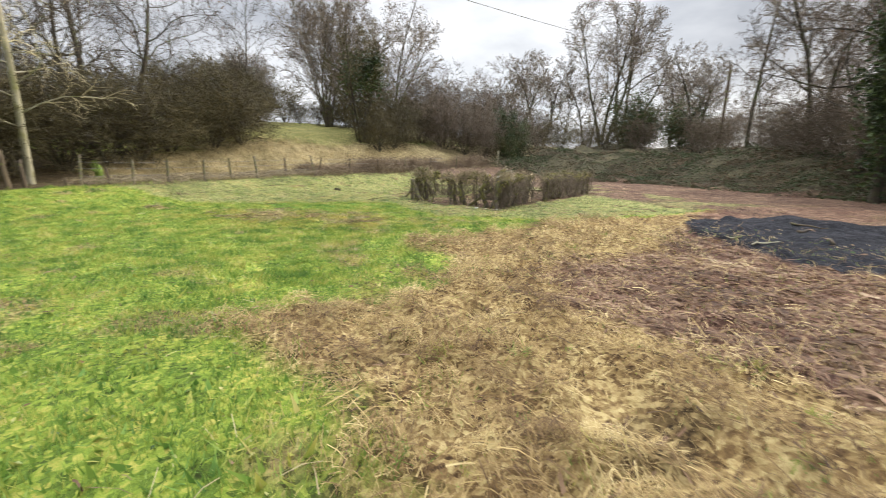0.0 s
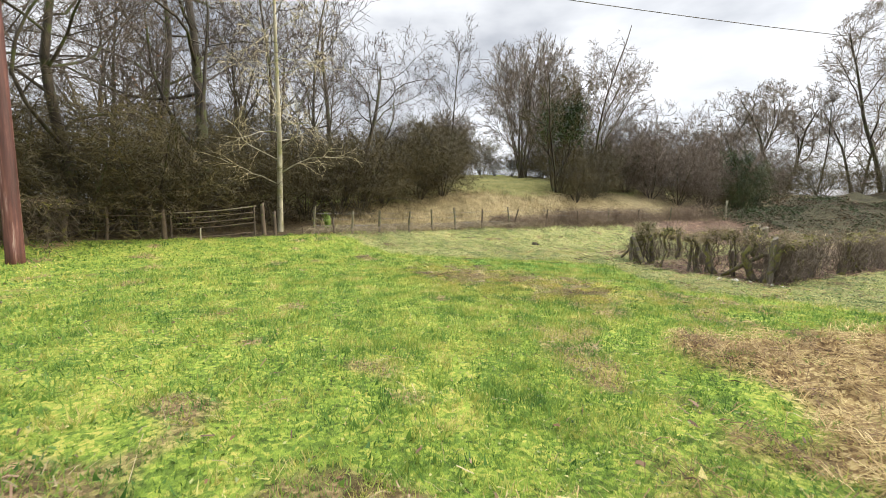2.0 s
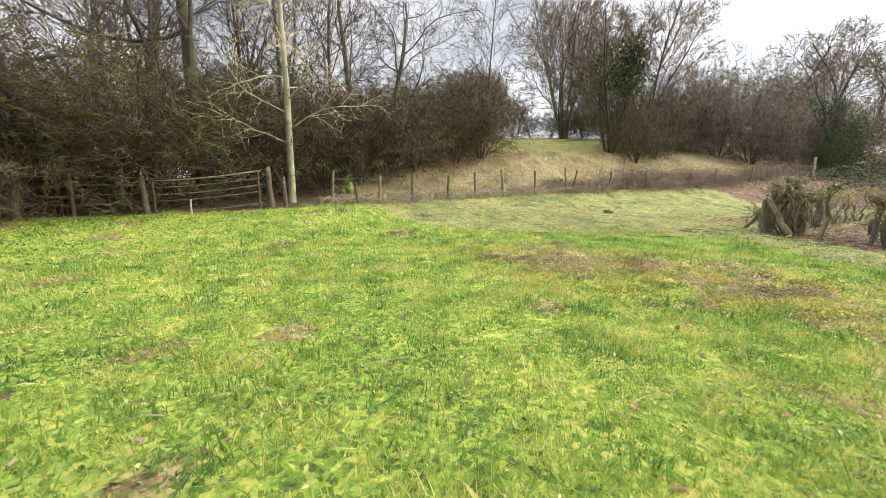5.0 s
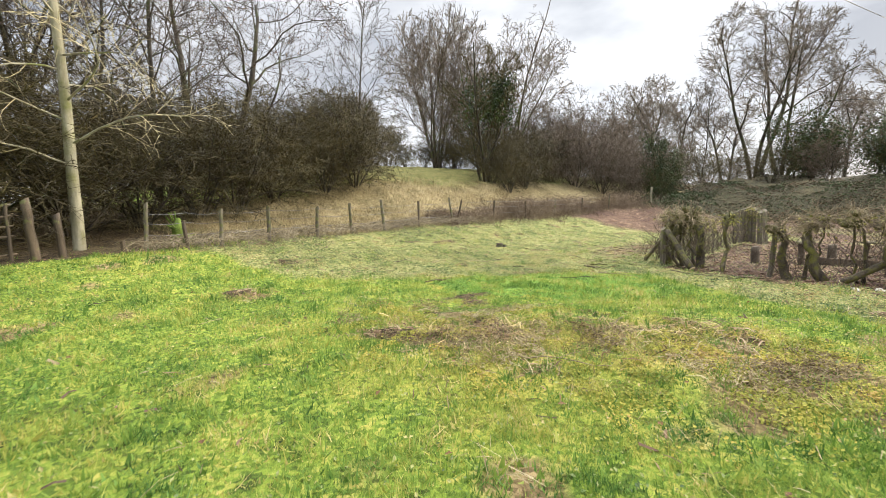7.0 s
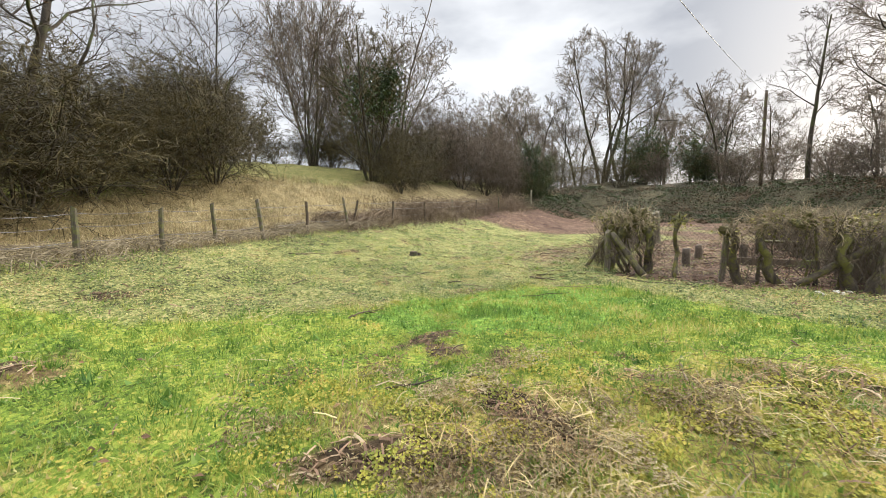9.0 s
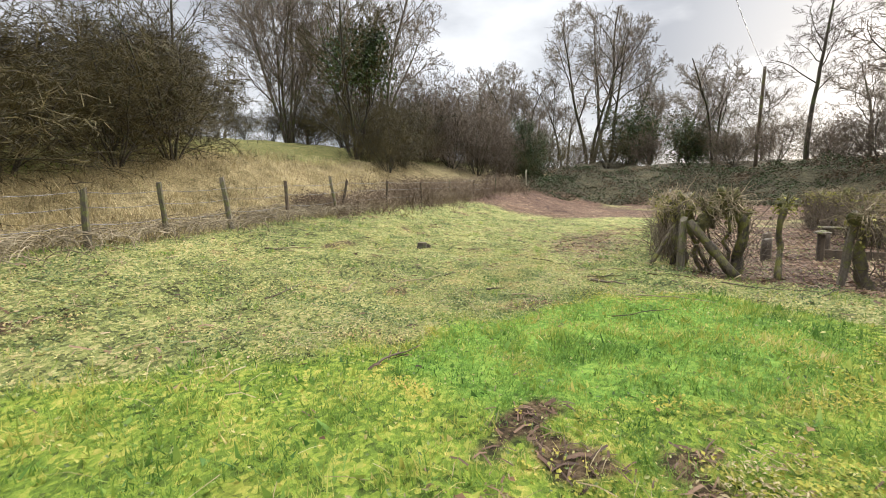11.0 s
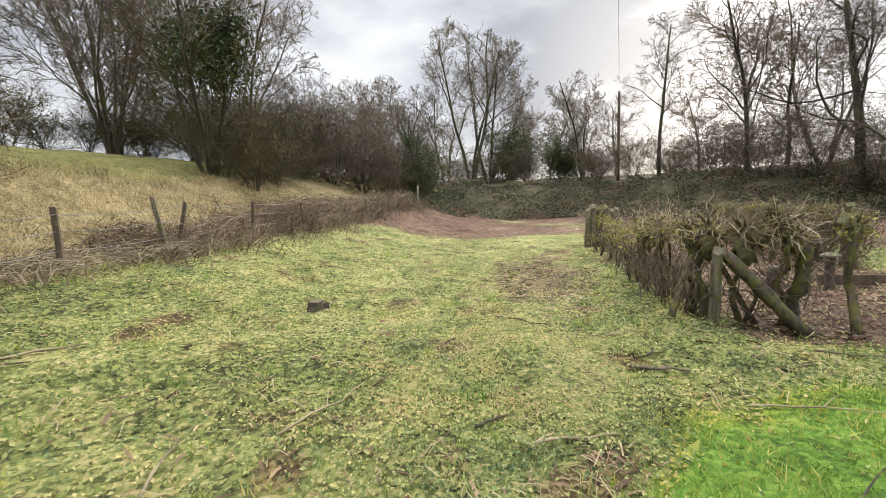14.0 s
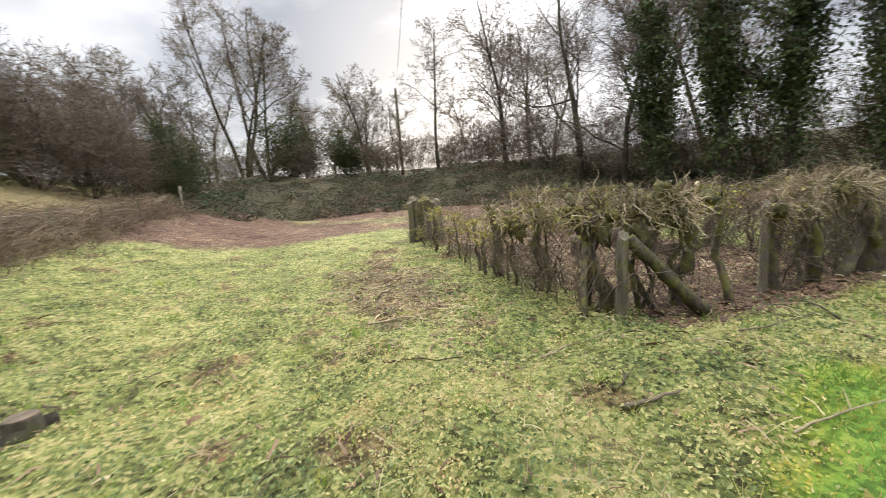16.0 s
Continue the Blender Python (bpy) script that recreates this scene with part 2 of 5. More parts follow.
M_POST_DARK = bark("dark_post", [(0.3, (0.03, 0.022, 0.015)), (0.7, (0.11, 0.08, 0.05))], scale=10, stretch=(1, 1, 0.1), moss=((0.14, 0.16, 0.04), 3.0, 0.6))
M_POLE = bark("red_brown_pole", [(0.25, (0.02, 0.008, 0.006)), (0.5, (0.06, 0.020, 0.015)), (0.6, (0.11, 0.042, 0.032)), (0.72, (0.36, 0.27, 0.23))], scale=7, stretch=(1, 1, 0.06), rough=0.7)
M_IVY = leafy("ivy_leaves", [(0.2, (0.018, 0.032, 0.010)), (0.5, (0.035, 0.058, 0.016)), (0.8, (0.07, 0.095, 0.025))], 0.2, 0.45)
M_UNDER = leafy("undergrowth", [(0.2, (0.018, 0.013, 0.005)), (0.55, (0.043, 0.033, 0.011)), (0.9, (0.088, 0.069, 0.021))], 0.25)
M_UNDER_RED = leafy("brown_undergrowth", [(0.2, (0.05, 0.039, 0.025)), (0.55, (0.095, 0.075, 0.048)), (0.9, (0.16, 0.128, 0.08))], 0.25)
M_DEADLEAF = leafy("dead_leaves", [(0.2, (0.09, 0.045, 0.022)), (0.6, (0.20, 0.11, 0.05)), (0.9, (0.30, 0.19, 0.09))], 0.3)
M_BRAMBLE = leafy("bramble_leaves", [(0.10, (0.028, 0.046, 0.016)), (0.36, (0.06, 0.08, 0.03)), (0.54, (0.05, 0.046, 0.023)), (0.72, (0.08, 0.054, 0.03)), (0.92, (0.15, 0.105, 0.06))], 0.25, patch=0.42)
M_GRASS = leafy("lawn_grass", [(0.08, (0.05, 0.115, 0.022)), (0.38, (0.135, 0.235, 0.038)), (0.64, (0.255, 0.315, 0.058)), (0.80, (0.42, 0.385, 0.09)), (0.95, (0.50, 0.41, 0.17))], 0.35, patch=1.7)
M_WEED = leafy("ground_weeds", [(0.10, (0.055, 0.092, 0.034)), (0.34, (0.165, 0.21, 0.08)), (0.60, (0.33, 0.335, 0.125)), (0.78, (0.46, 0.395, 0.17)), (0.95, (0.38, 0.26, 0.13))], 0.3, patch=1.5)
M_STRAW = leafy("cut_straw", [(0.10, (0.07, 0.037, 0.018)), (0.38, (0.20, 0.128, 0.054)), (0.64, (0.39, 0.285, 0.118)), (0.92, (0.62, 0.50, 0.25))], 0.25, patch=1.5)
M_MULCH = leafy("brown_litter", [(0.15, (0.055, 0.031, 0.019)), (0.5, (0.14, 0.082, 0.05)), (0.8, (0.26, 0.165, 0.10)), (0.95, (0.42, 0.32, 0.2))], 0.2, patch=0.7)
M_DRYGRASS = leafy("dead_grass", [(0.12, (0.11, 0.085, 0.038)), (0.42, (0.27, 0.215, 0.105)), (0.66, (0.41, 0.33, 0.175)), (0.9, (0.55, 0.46, 0.27))], 0.3, patch=0.9)
M_STALK = leafy("dead_stalks", [(0.12, (0.09, 0.06, 0.03)), (0.45, (0.21, 0.16, 0.08)), (0.9, (0.42, 0.35, 0.2))], 0.2, patch=1.2)
M_DEADSTEM = bark("dead_stems", [(0.3, (0.06, 0.04, 0.025)), (0.55, (0.135, 0.097, 0.06)), (0.75, (0.27, 0.205, 0.13))], scale=0.8, stretch=(1, 1, 1), bump=0.0)
M_YELLOWMOSS = leafy("yellow_moss", [(0.15, (0.15, 0.165, 0.025)), (0.5, (0.30, 0.285, 0.042)), (0.8, (0.40, 0.33, 0.06)), (0.97, (0.38, 0.25, 0.08))], 0.25, patch=1.6)
M_WIRE = bpy.data.materials.new("wire")
M_WIRE.use_nodes = True
M_WIRE.node_tree.nodes["Principled BSDF"].inputs["Base Color"].default_value = (0.18, 0.17, 0.16, 1)
M_WIRE.node_tree.nodes["Principled BSDF"].inputs["Metallic"].default_value = 0.6
M_WIRE.node_tree.nodes["Principled BSDF"].inputs["Roughness"].default_value = 0.55


# ---- the lie of the land ----
FENCE_X, FENCE_Y = -14.0, 13.7


def along(x, y):
    """Metres along the post fence, and metres beyond it."""
    return (x - FENCE_X) * 0.575 + (y - FENCE_Y) * 0.818, (x - FENCE_X) * -0.818 + (y - FENCE_Y) * 0.575


def bank_at(x, y):
    return np.maximum((x - 5) * 0.32 + (y - 40.8) * 0.947, (x - 16.5) * 0.95 + (y - 36.6) * 0.3)


def ground_z(x, y):
    """Height of the ground, without its small lumps."""
    x, y = np.asarray(x, float), np.asarray(y, float)
    s, d = along(x, y)
    foot = 0.30 + 0.30 * smooth(-5, 15, s) + 0.5 * smooth(15, 34, s)
    field = -0.16 * smooth(1, 8, y)
    z = field + (foot - field) * smooth(-5.0, 0.8, d)
    z = z + smooth(0, 6, d) * 5.2 * (1 - np.exp(-np.clip(d, 0, 60) / 13)) * smooth(-2, 14, s) + smooth(0, 8, d) * 0.6 * (1 - smooth(-2, 14, s))
    q = bank_at(x, y)
    return z + (smooth(-1, 9, q) * 2.2 + smooth(8, 34, q) * 1.8) * smooth(-6, 4, -d)


def oval(x, y, cx, cy, rx, ry, turn=0.0):
    c, s = math.cos(radians(turn)), math.sin(radians(turn))
    u, v = (x - cx) * c + (y - cy) * s, -(x - cx) * s + (y - cy) * c
    return np.sqrt((u / rx) ** 2 + (v / ry) ** 2)


def zones(x, y):
    """What covers the ground: masks from 0 to 1."""
    x, y = np.asarray(x, float), np.asarray(y, float)
    s, d = along(x, y)
    n1, n2, n3 = vnoise(x, y, 1.6, 11), vnoise(x, y, 0.5, 12), vnoise(x, y, 4.5, 13)
    edge = np.interp(y, [-6, 1.6, 2.7, 3.5, 5, 6.7, 8.9, 11.3, 12.9, 20], [-0.4, -0.8, -1.1, -1.6, -1.2, -0.4, 0.2, 3.4, 6.7, 12])
    straw = smooth(-0.75, 1.15, x - edge + 0.75 * n1 + 0.55 * n2)
    edge2 = np.interp(y, [-6, 0, 2.5, 4, 6, 8, 14, 20], [3.0, 3.0, 2.4, 1.0, 1.9, 4.1, 8.5, 14])
    mulch = smooth(-0.6, 0.9, x - edge2 + 0.5 * n1 + 0.35 * n2)
    patch = smooth(1.15, 0.6, oval(x, y, -4.0, 11.4, 2.8, 1.2, -8) + 0.35 * n2 + 0.25 * n1)
    strip = smooth(1.3, 0.7, oval(x, y, -3.9, 14.7, 2.3, 1.15, 8) + 0.2 * n2 + 0.15 * n1)
    yb = np.interp(x, [-14, -9.5, -6, -4.2, -3, -1.8, -1.4, 0, 3, 7, 12], [16, 14.2, 15.0, 15.6, 16.1, 15.8, 14.3, 12.7, 12.0, 13.5, 16])
    weeds = smooth(-0.35, 0.5, y - yb + 0.4 * n1 + 0.2 * n2) * (1 - strip)
    clear = smooth(-14.5, -11.5, bank_at(x, y) + 0.6 * n1 + 0.8 * n3)
    side = smooth(1.4, 0.4, oval(x, y, -0.9, 20.6, 2.4, 0.9, 52) + 0.5 * n2 + 0.3 * n1)
    litter = np.maximum(np.maximum(clear, side * 0.6), smooth(0.8, 2.0, x - 9.5 + 1.5 * n3) * smooth(13, 15, y))
    inside = smooth(0.25, -0.15, np.maximum(np.abs((x - 3.0) * 0.61 + (y - 19.1) * 0.79) - 4.6, np.abs((x - 3.0) * 0.79 - (y - 19.1) * 0.61) - 2.0))
    litter = np.maximum(litter * (1 - 0.55 * smooth(0.0, 0.5, n1 + n3) * smooth(6, 9, x)), inside)
    burn = smooth(1.08, 0.9, oval(x, y, 8.7, 9.3, 3.9, 2.5, 52) + 0.12 * n1 + 0.08 * n2)
    trail = smooth(1.15, 0.5, np.minimum(oval(x, y, -4.95, 11.9, 0.75, 0.22, -70), np.minimum(oval(x, y, -5.8, 11.35, 0.6, 0.28, 10), oval(x, y, -9.8, 15.4, 0.5, 0.25, 20))) + 0.45 * n2)
    dirt = np.maximum(np.maximum(trail, smooth(1.1, 0.4, np.minimum(oval(x, y, -5.15, 13.1, 0.66, 0.26, -25), oval(x, y, -5.45, 13.5, 0.32, 0.16, 30)) + 0.6 * n2 + 0.5 * vnoise(x, y, 0.19, 69))), smooth(1.0, 0.5, oval(x, y, -9.2, 13.0, 0.45, 0.3) + 0.2 * n2))
    beyond = smooth(-0.35, 0.35, d + 0.3 * n1)
    dry = beyond * smooth(1.5, 4.0, s + n1) * smooth(8.0, 5.0, d + 1.2 * n3)
    hill = beyond * smooth(5.0, 8.0, d + 1.2 * n3) * smooth(3, 8, s)
    wood = beyond * (1 - smooth(1.5, 4.0, s + n1))
    bank = smooth(-1.2, 0.2, bank_at(x, y) + 0.5 * n1) * smooth(0.5, -0.5, d)
    inside_fence = 1 - beyond
    weeds = weeds * inside_fence * (1 - burn)
    straw_all = np.maximum(straw * inside_fence * (1 - smooth(-0.3, 0.6, y - yb)), 0.38 * patch)
    return dict(straw=straw_all, mulch=np.clip(mulch * straw, 0, 1) * inside_fence * (1 - smooth(0, 1.5, y - yb)), weeds=weeds, litter=litter * inside_fence, burn=burn,
                dirt=dirt, dry=dry, hill=hill, meadow=smooth(1.1, 0.8, oval(x, y, -15.6, 48.8, 1.8, 2.6)), wood=wood, bank=bank, strip=strip,
                bare=0.85 * smooth(0.45, 1.0, vnoise(x, y, 0.42, 17) + 0.5 * n2 + 0.3 * n3 + 0.55 * patch) * np.clip(0.9 * weeds + 0.95 * patch + 0.35 * straw_all + 0.3, 0, 1) * (1 - strip),
                mossy=(0.45 + 0.55 * patch) * smooth(0.15, 0.9, 0.6 * vnoise(0.8 * x + 0.6 * y, 0.8 * y - 0.6 * x, 1.2, 14) + 0.6 * vnoise(0.6 * x - 0.8 * y, 0.6 * y + 0.8 * x, 0.4, 18) + 0.4 * n2 + 1.2 * smooth(1.3, 0.6, oval(x, y, -3.6, 10.9, 3.2, 1.6))) * (1 - strip),
                thatch=0.75 * smooth(0.3, 0.8, vnoise(x, y, 0.9, 15) + 0.6 * n2 + 0.25 * n3 + 0.45 * smooth(1.3, 0.5, oval(x, y, -4.0, 11.6, 2.6, 1.1, -8)) + 0.25 * weeds) * (1 - strip))


def lumps(x, y, z):
    near = 1 - smooth(60, 90, np.hypot(x, y - 15))
    h = 0.022 * vnoise(x, y, 0.7, 1) + 0.02 * vnoise(x, y, 0.3, 2) + 0.03 * vnoise(x, y, 2.2, 3)
    h = h + z["straw"] * (1 - 0.5 * z["mulch"]) * (0.19 * np.abs(vnoise(x, y, 0.36, 4)) + 0.03 * vnoise(x, y, 0.2, 16) + 0.04 * vnoise(x, y, 0.9, 5))
    h = h + z["burn"] * (0.10 + 0.06 * vnoise(x, y, 0.4, 6)) + 0.12 * smooth(1.1, 0.0, oval(x, y, -9.2, 13.0, 0.5, 0.35)) * (1 + vnoise(x, y, 0.2, 9))
    h = h + z["bank"] * (0.22 + 0.48 * vnoise(x, y, 2.6, 7) + 0.26 * vnoise(x, y, 1.0, 8)) + z["dry"] * 0.06 * vnoise(x, y, 0.5, 10) + z["weeds"] * (0.035 * vnoise(x, y, 0.34, 19) + 0.03 * vnoise(x, y, 0.9, 20)) + z["hill"] * (0.10 * vnoise(x, y, 1.4, 21) + 0.05 * vnoise(x, y, 0.5, 22))
    return h * near


def top_z(x, y):
    x, y = np.asarray(x, float), np.asarray(y, float)
    return ground_z(x, y) + lumps(x, y, zones(x, y))


def gz(x, y):
    """The height of the ground's mesh at one place."""
    xs, ys, h = GRID["xs"], GRID["ys"], GRID["h"]
    i = min(max(int(np.searchsorted(xs, x)) - 1, 0), len(xs) - 2)
    j = min(max(int(np.searchsorted(ys, y)) - 1, 0), len(ys) - 2)
    u, v = (x - xs[i]) / (xs[i + 1] - xs[i]), (y - ys[j]) / (ys[j + 1] - ys[j])
    return float((h[j, i] * (1 - u) + h[j, i + 1] * u) * (1 - v) + (h[j + 1, i] * (1 - u) + h[j + 1, i + 1] * u) * v)


def stretch(lo, hi, step, far):
    c = list(np.arange(lo, hi + 1e-6, step))
    w, a = step, hi
    while a < far:
        w *= 1.22
        a += w
        c.append(a)
    w, a = step, lo
    while a > -far:
        w *= 1.22
        a -= w
        c.insert(0, a)
    return np.array(c)


GRID = {}


def build_ground():
    xs, ys = stretch(-15, 12, 0.13, 2500), stretch(-2, 28, 0.13, 2500)
    X, Y = np.meshgrid(xs, ys)
    x, y = X.ravel(), Y.ravel()
    z = zones(x, y)
    h = ground_z(x, y) + lumps(x, y, z)
    nx, ny = len(xs), len(ys)
    GRID["xs"], GRID["ys"], GRID["h"] = xs, ys, h.reshape(ny, nx)
    i = (np.arange(ny - 1)[:, None] * nx + np.arange(nx - 1)[None, :]).ravel()
    me = mesh_from("ground", np.stack([x, y, h], 1), np.stack([i, i + 1, i + nx + 1, i + nx], 1), ground_material(), True)
    for key, v in z.items():
        me.attributes.new(key, "FLOAT", "POINT").data.foreach_set("value", v.astype(np.float32))
    return tagged(new("ground", me), "rough winter field of grass, cut straw and bare brown earth", "ground", kind="structure")


def ground_material():
    m, t, b, out = node_mat("field_ground")
    geo = t.nodes.new("ShaderNodeNewGeometry")
    pos = geo.outputs["Position"]
    big, mid, fine = noise_node(t, 0.45, 4, 0.6, pos), noise_node(t, 3.2, 5, 0.65, pos), noise_node(t, 20, 7, 0.78, pos)
    rag = noise_node(t, 7.0, 6, 0.75, pos)
    blend = t.nodes.new("ShaderNodeMath")
    blend.operation = "MULTIPLY_ADD"
    blend.inputs[1].default_value = 0.5
    half = t.nodes.new("ShaderNodeMath")
    half.operation = "MULTIPLY_ADD"
    half.inputs[1].default_value = 0.3
    q = t.nodes.new("ShaderNodeMath")
    q.operation = "MULTIPLY"
    q.inputs[1].default_value = 0.2
    t.links.new(big.outputs[0], q.inputs[0])
    t.links.new(mid.outputs[0], half.inputs[0])
    t.links.new(q.outputs[0], half.inputs[2])
    cell = t.nodes.new("ShaderNodeTexVoronoi")
    cell.inputs["Scale"].default_value = 26
    t.links.new(pos, cell.inputs["Vector"])
    one = t.nodes.new("ShaderNodeSeparateColor")
    t.links.new(cell.outputs["Color"], one.inputs[0])
    mixed = t.nodes.new("ShaderNodeMix")
    mixed.inputs[0].default_value = 0.28
    t.links.new(fine.outputs[0], mixed.inputs[2])
    t.links.new(one.outputs[0], mixed.inputs[3])
    t.links.new(mixed.outputs[0], blend.inputs[0])
    t.links.new(half.outputs[0], blend.inputs[2])

    wide = t.nodes.new("ShaderNodeMapRange")
    wide.inputs["From Min"].default_value, wide.inputs["From Max"].default_value = 0.37, 0.63
    wide.inputs["To Min"].default_value, wide.inputs["To Max"].default_value = 0.26, 0.76
    t.links.new(blend.outputs[0], wide.inputs["Value"])

    def colours(stops):
        r = ramp_node(t, stops)
        t.links.new(wide.outputs[0], r.inputs[0])
        return r.outputs[0]

    col = colours([(0.26, (0.030, 0.042, 0.010)), (0.42, (0.10, 0.155, 0.022)), (0.56, (0.20, 0.27, 0.036)), (0.72, (0.38, 0.34, 0.08))])
    layers = [("mossy", [(0.3, (0.11, 0.10, 0.02)), (0.5, (0.25, 0.25, 0.04)), (0.68, (0.40, 0.34, 0.08))]),
              ("thatch", [(0.3, (0.06, 0.04, 0.018)), (0.5, (0.17, 0.12, 0.055)), (0.68, (0.34, 0.25, 0.12))]),
              ("hill", [(0.30, (0.04, 0.038, 0.014)), (0.5, (0.125, 0.125, 0.036)), (0.68, (0.24, 0.21, 0.08))]),
              ("meadow", [(0.32, (0.20, 0.26, 0.05)), (0.5, (0.30, 0.36, 0.07)), (0.66, (0.38, 0.40, 0.10))]),
              ("weeds", [(0.30, (0.03, 0.028, 0.012)), (0.45, (0.11, 0.125, 0.04)), (0.57, (0.21, 0.23, 0.07)), (0.70, (0.36, 0.30, 0.14))]),
              ("straw", [(0.30, (0.04, 0.022, 0.011)), (0.46, (0.16, 0.10, 0.042)), (0.58, (0.31, 0.22, 0.095)), (0.7, (0.48, 0.38, 0.18))]),
              ("mulch", [(0.32, (0.05, 0.026, 0.018)), (0.47, (0.12, 0.065, 0.045)), (0.58, (0.18, 0.105, 0.07)), (0.7, (0.30, 0.21, 0.13))]),
              ("litter", [(0.28, (0.022, 0.014, 0.010)), (0.47, (0.08, 0.046, 0.032)), (0.6, (0.14, 0.085, 0.056)), (0.74, (0.30, 0.22, 0.13))]),
              ("bare", [(0.28, (0.022, 0.016, 0.008)), (0.5, (0.085, 0.062, 0.028)), (0.7, (0.24, 0.18, 0.08))]),
              ("strip", [(0.3, (0.05, 0.09, 0.015)), (0.5, (0.11, 0.21, 0.03)), (0.68, (0.20, 0.29, 0.05))]),
              ("dirt", [(0.32, (0.02, 0.014, 0.008)), (0.5, (0.065, 0.044, 0.024)), (0.66, (0.15, 0.105, 0.055))]),
              ("dry", [(0.30, (0.07, 0.055, 0.025)), (0.5, (0.19, 0.15, 0.072)), (0.68, (0.33, 0.265, 0.14))]),
              ("wood", [(0.32, (0.025, 0.018, 0.010)), (0.5, (0.07, 0.05, 0.028)), (0.66, (0.13, 0.10, 0.05))]),
              ("bank", [(0.32, (0.018, 0.017, 0.009)), (0.5, (0.045, 0.042, 0.022)), (0.66, (0.09, 0.075, 0.04))]),
              ("burn", [(0.32, (0.006, 0.006, 0.007)), (0.5, (0.014, 0.014, 0.017)), (0.66, (0.035, 0.035, 0.04))])]
    for key, stops in layers:
        at = t.nodes.new("ShaderNodeAttribute")
        at.attribute_name = key
        # break the edge up with the middle noise
        sh = t.nodes.new("ShaderNodeMath")
        sh.operation = "MULTIPLY_ADD"
        sh.inputs[1].default_value = 0.7
        t.links.new(rag.outputs[0], sh.inputs[0])
        t.links.new(at.outputs["Fac"], sh.inputs[2])
        r = t.nodes.new("ShaderNodeMapRange")
        r.inputs["From Min"].default_value, r.inputs["From Max"].default_value = 0.6, 1.1
        t.links.new(sh.outputs[0], r.inputs["Value"])
        mx = t.nodes.new("ShaderNodeMix")
        mx.data_type = "RGBA"
        t.links.new(r.outputs[0], mx.inputs[0])
        t.links.new(col, mx.inputs[6])
        t.links.new(colours(stops), mx.inputs[7])
        col = mx.outputs[2]
    t.links.new(col, b.inputs["Base Color"])
    b.inputs["Roughness"].default_value = 0.95
    b.inputs["Specular IOR Level"].default_value = 0.15
    bp = t.nodes.new("ShaderNodeBump")
    bp.inputs["Strength"].default_value, bp.inputs["Distance"].default_value = 1.0, 0.09
    t.links.new(blend.outputs[0], bp.inputs["Height"])
    t.links.new(bp.outputs[0], b.inputs["Normal"])
    return m


ground = build_ground()


# ---- trees ----
def grow(rng, p, d, length, radius, level, spec, out):
    """One branch and all that springs from it. spec by level: pieces, wander, lift, children, angle, child length, start of children, child radius."""
    pieces, wander, lift, kids, angle, ratio, start, thin = spec[level]
    line, step = [(p, d, radius)], length / pieces
    for i in range(pieces):
        d = (d + Vector(rng.normal(size=3)) * wander + Vector((0, 0, lift))).normalized()
        q = p + d * step
        r2 = radius * (1 - 0.75 * (i + 1) / pieces)
        out[level].append((p, q, line[-1][2], r2))
        line.append((q, d, r2))
        p = q
    if level + 1 >= len(spec):
        return
    turn = rng.uniform(0, 6.28)
    for k in range(kids):
        f = start + (1 - start) * (k + rng.uniform(0, 1)) / kids
        i = min(int(f * pieces), pieces - 1)
        u = f * pieces - i
        a, b = line[i], line[i + 1]
        at = a[0].lerp(b[0], u)
        turn += 2.4 + rng.normal() * 0.5
        side = b[1].orthogonal().normalized()
        side.rotate(Matrix.Rotation(turn, 3, b[1]))
        an = radians(angle * rng.uniform(0.7, 1.3))
        nd = (b[1] * math.cos(an) + side * math.sin(an)).normalized()
        rad = a[2] + (b[2] - a[2]) * u
        grow(rng, at, nd, length * ratio * (1.15 - 0.55 * f) * rng.uniform(0.75, 1.2), max(rad * thin, TWIG_R), level + 1, spec, out)


TWIG_R = 0.012


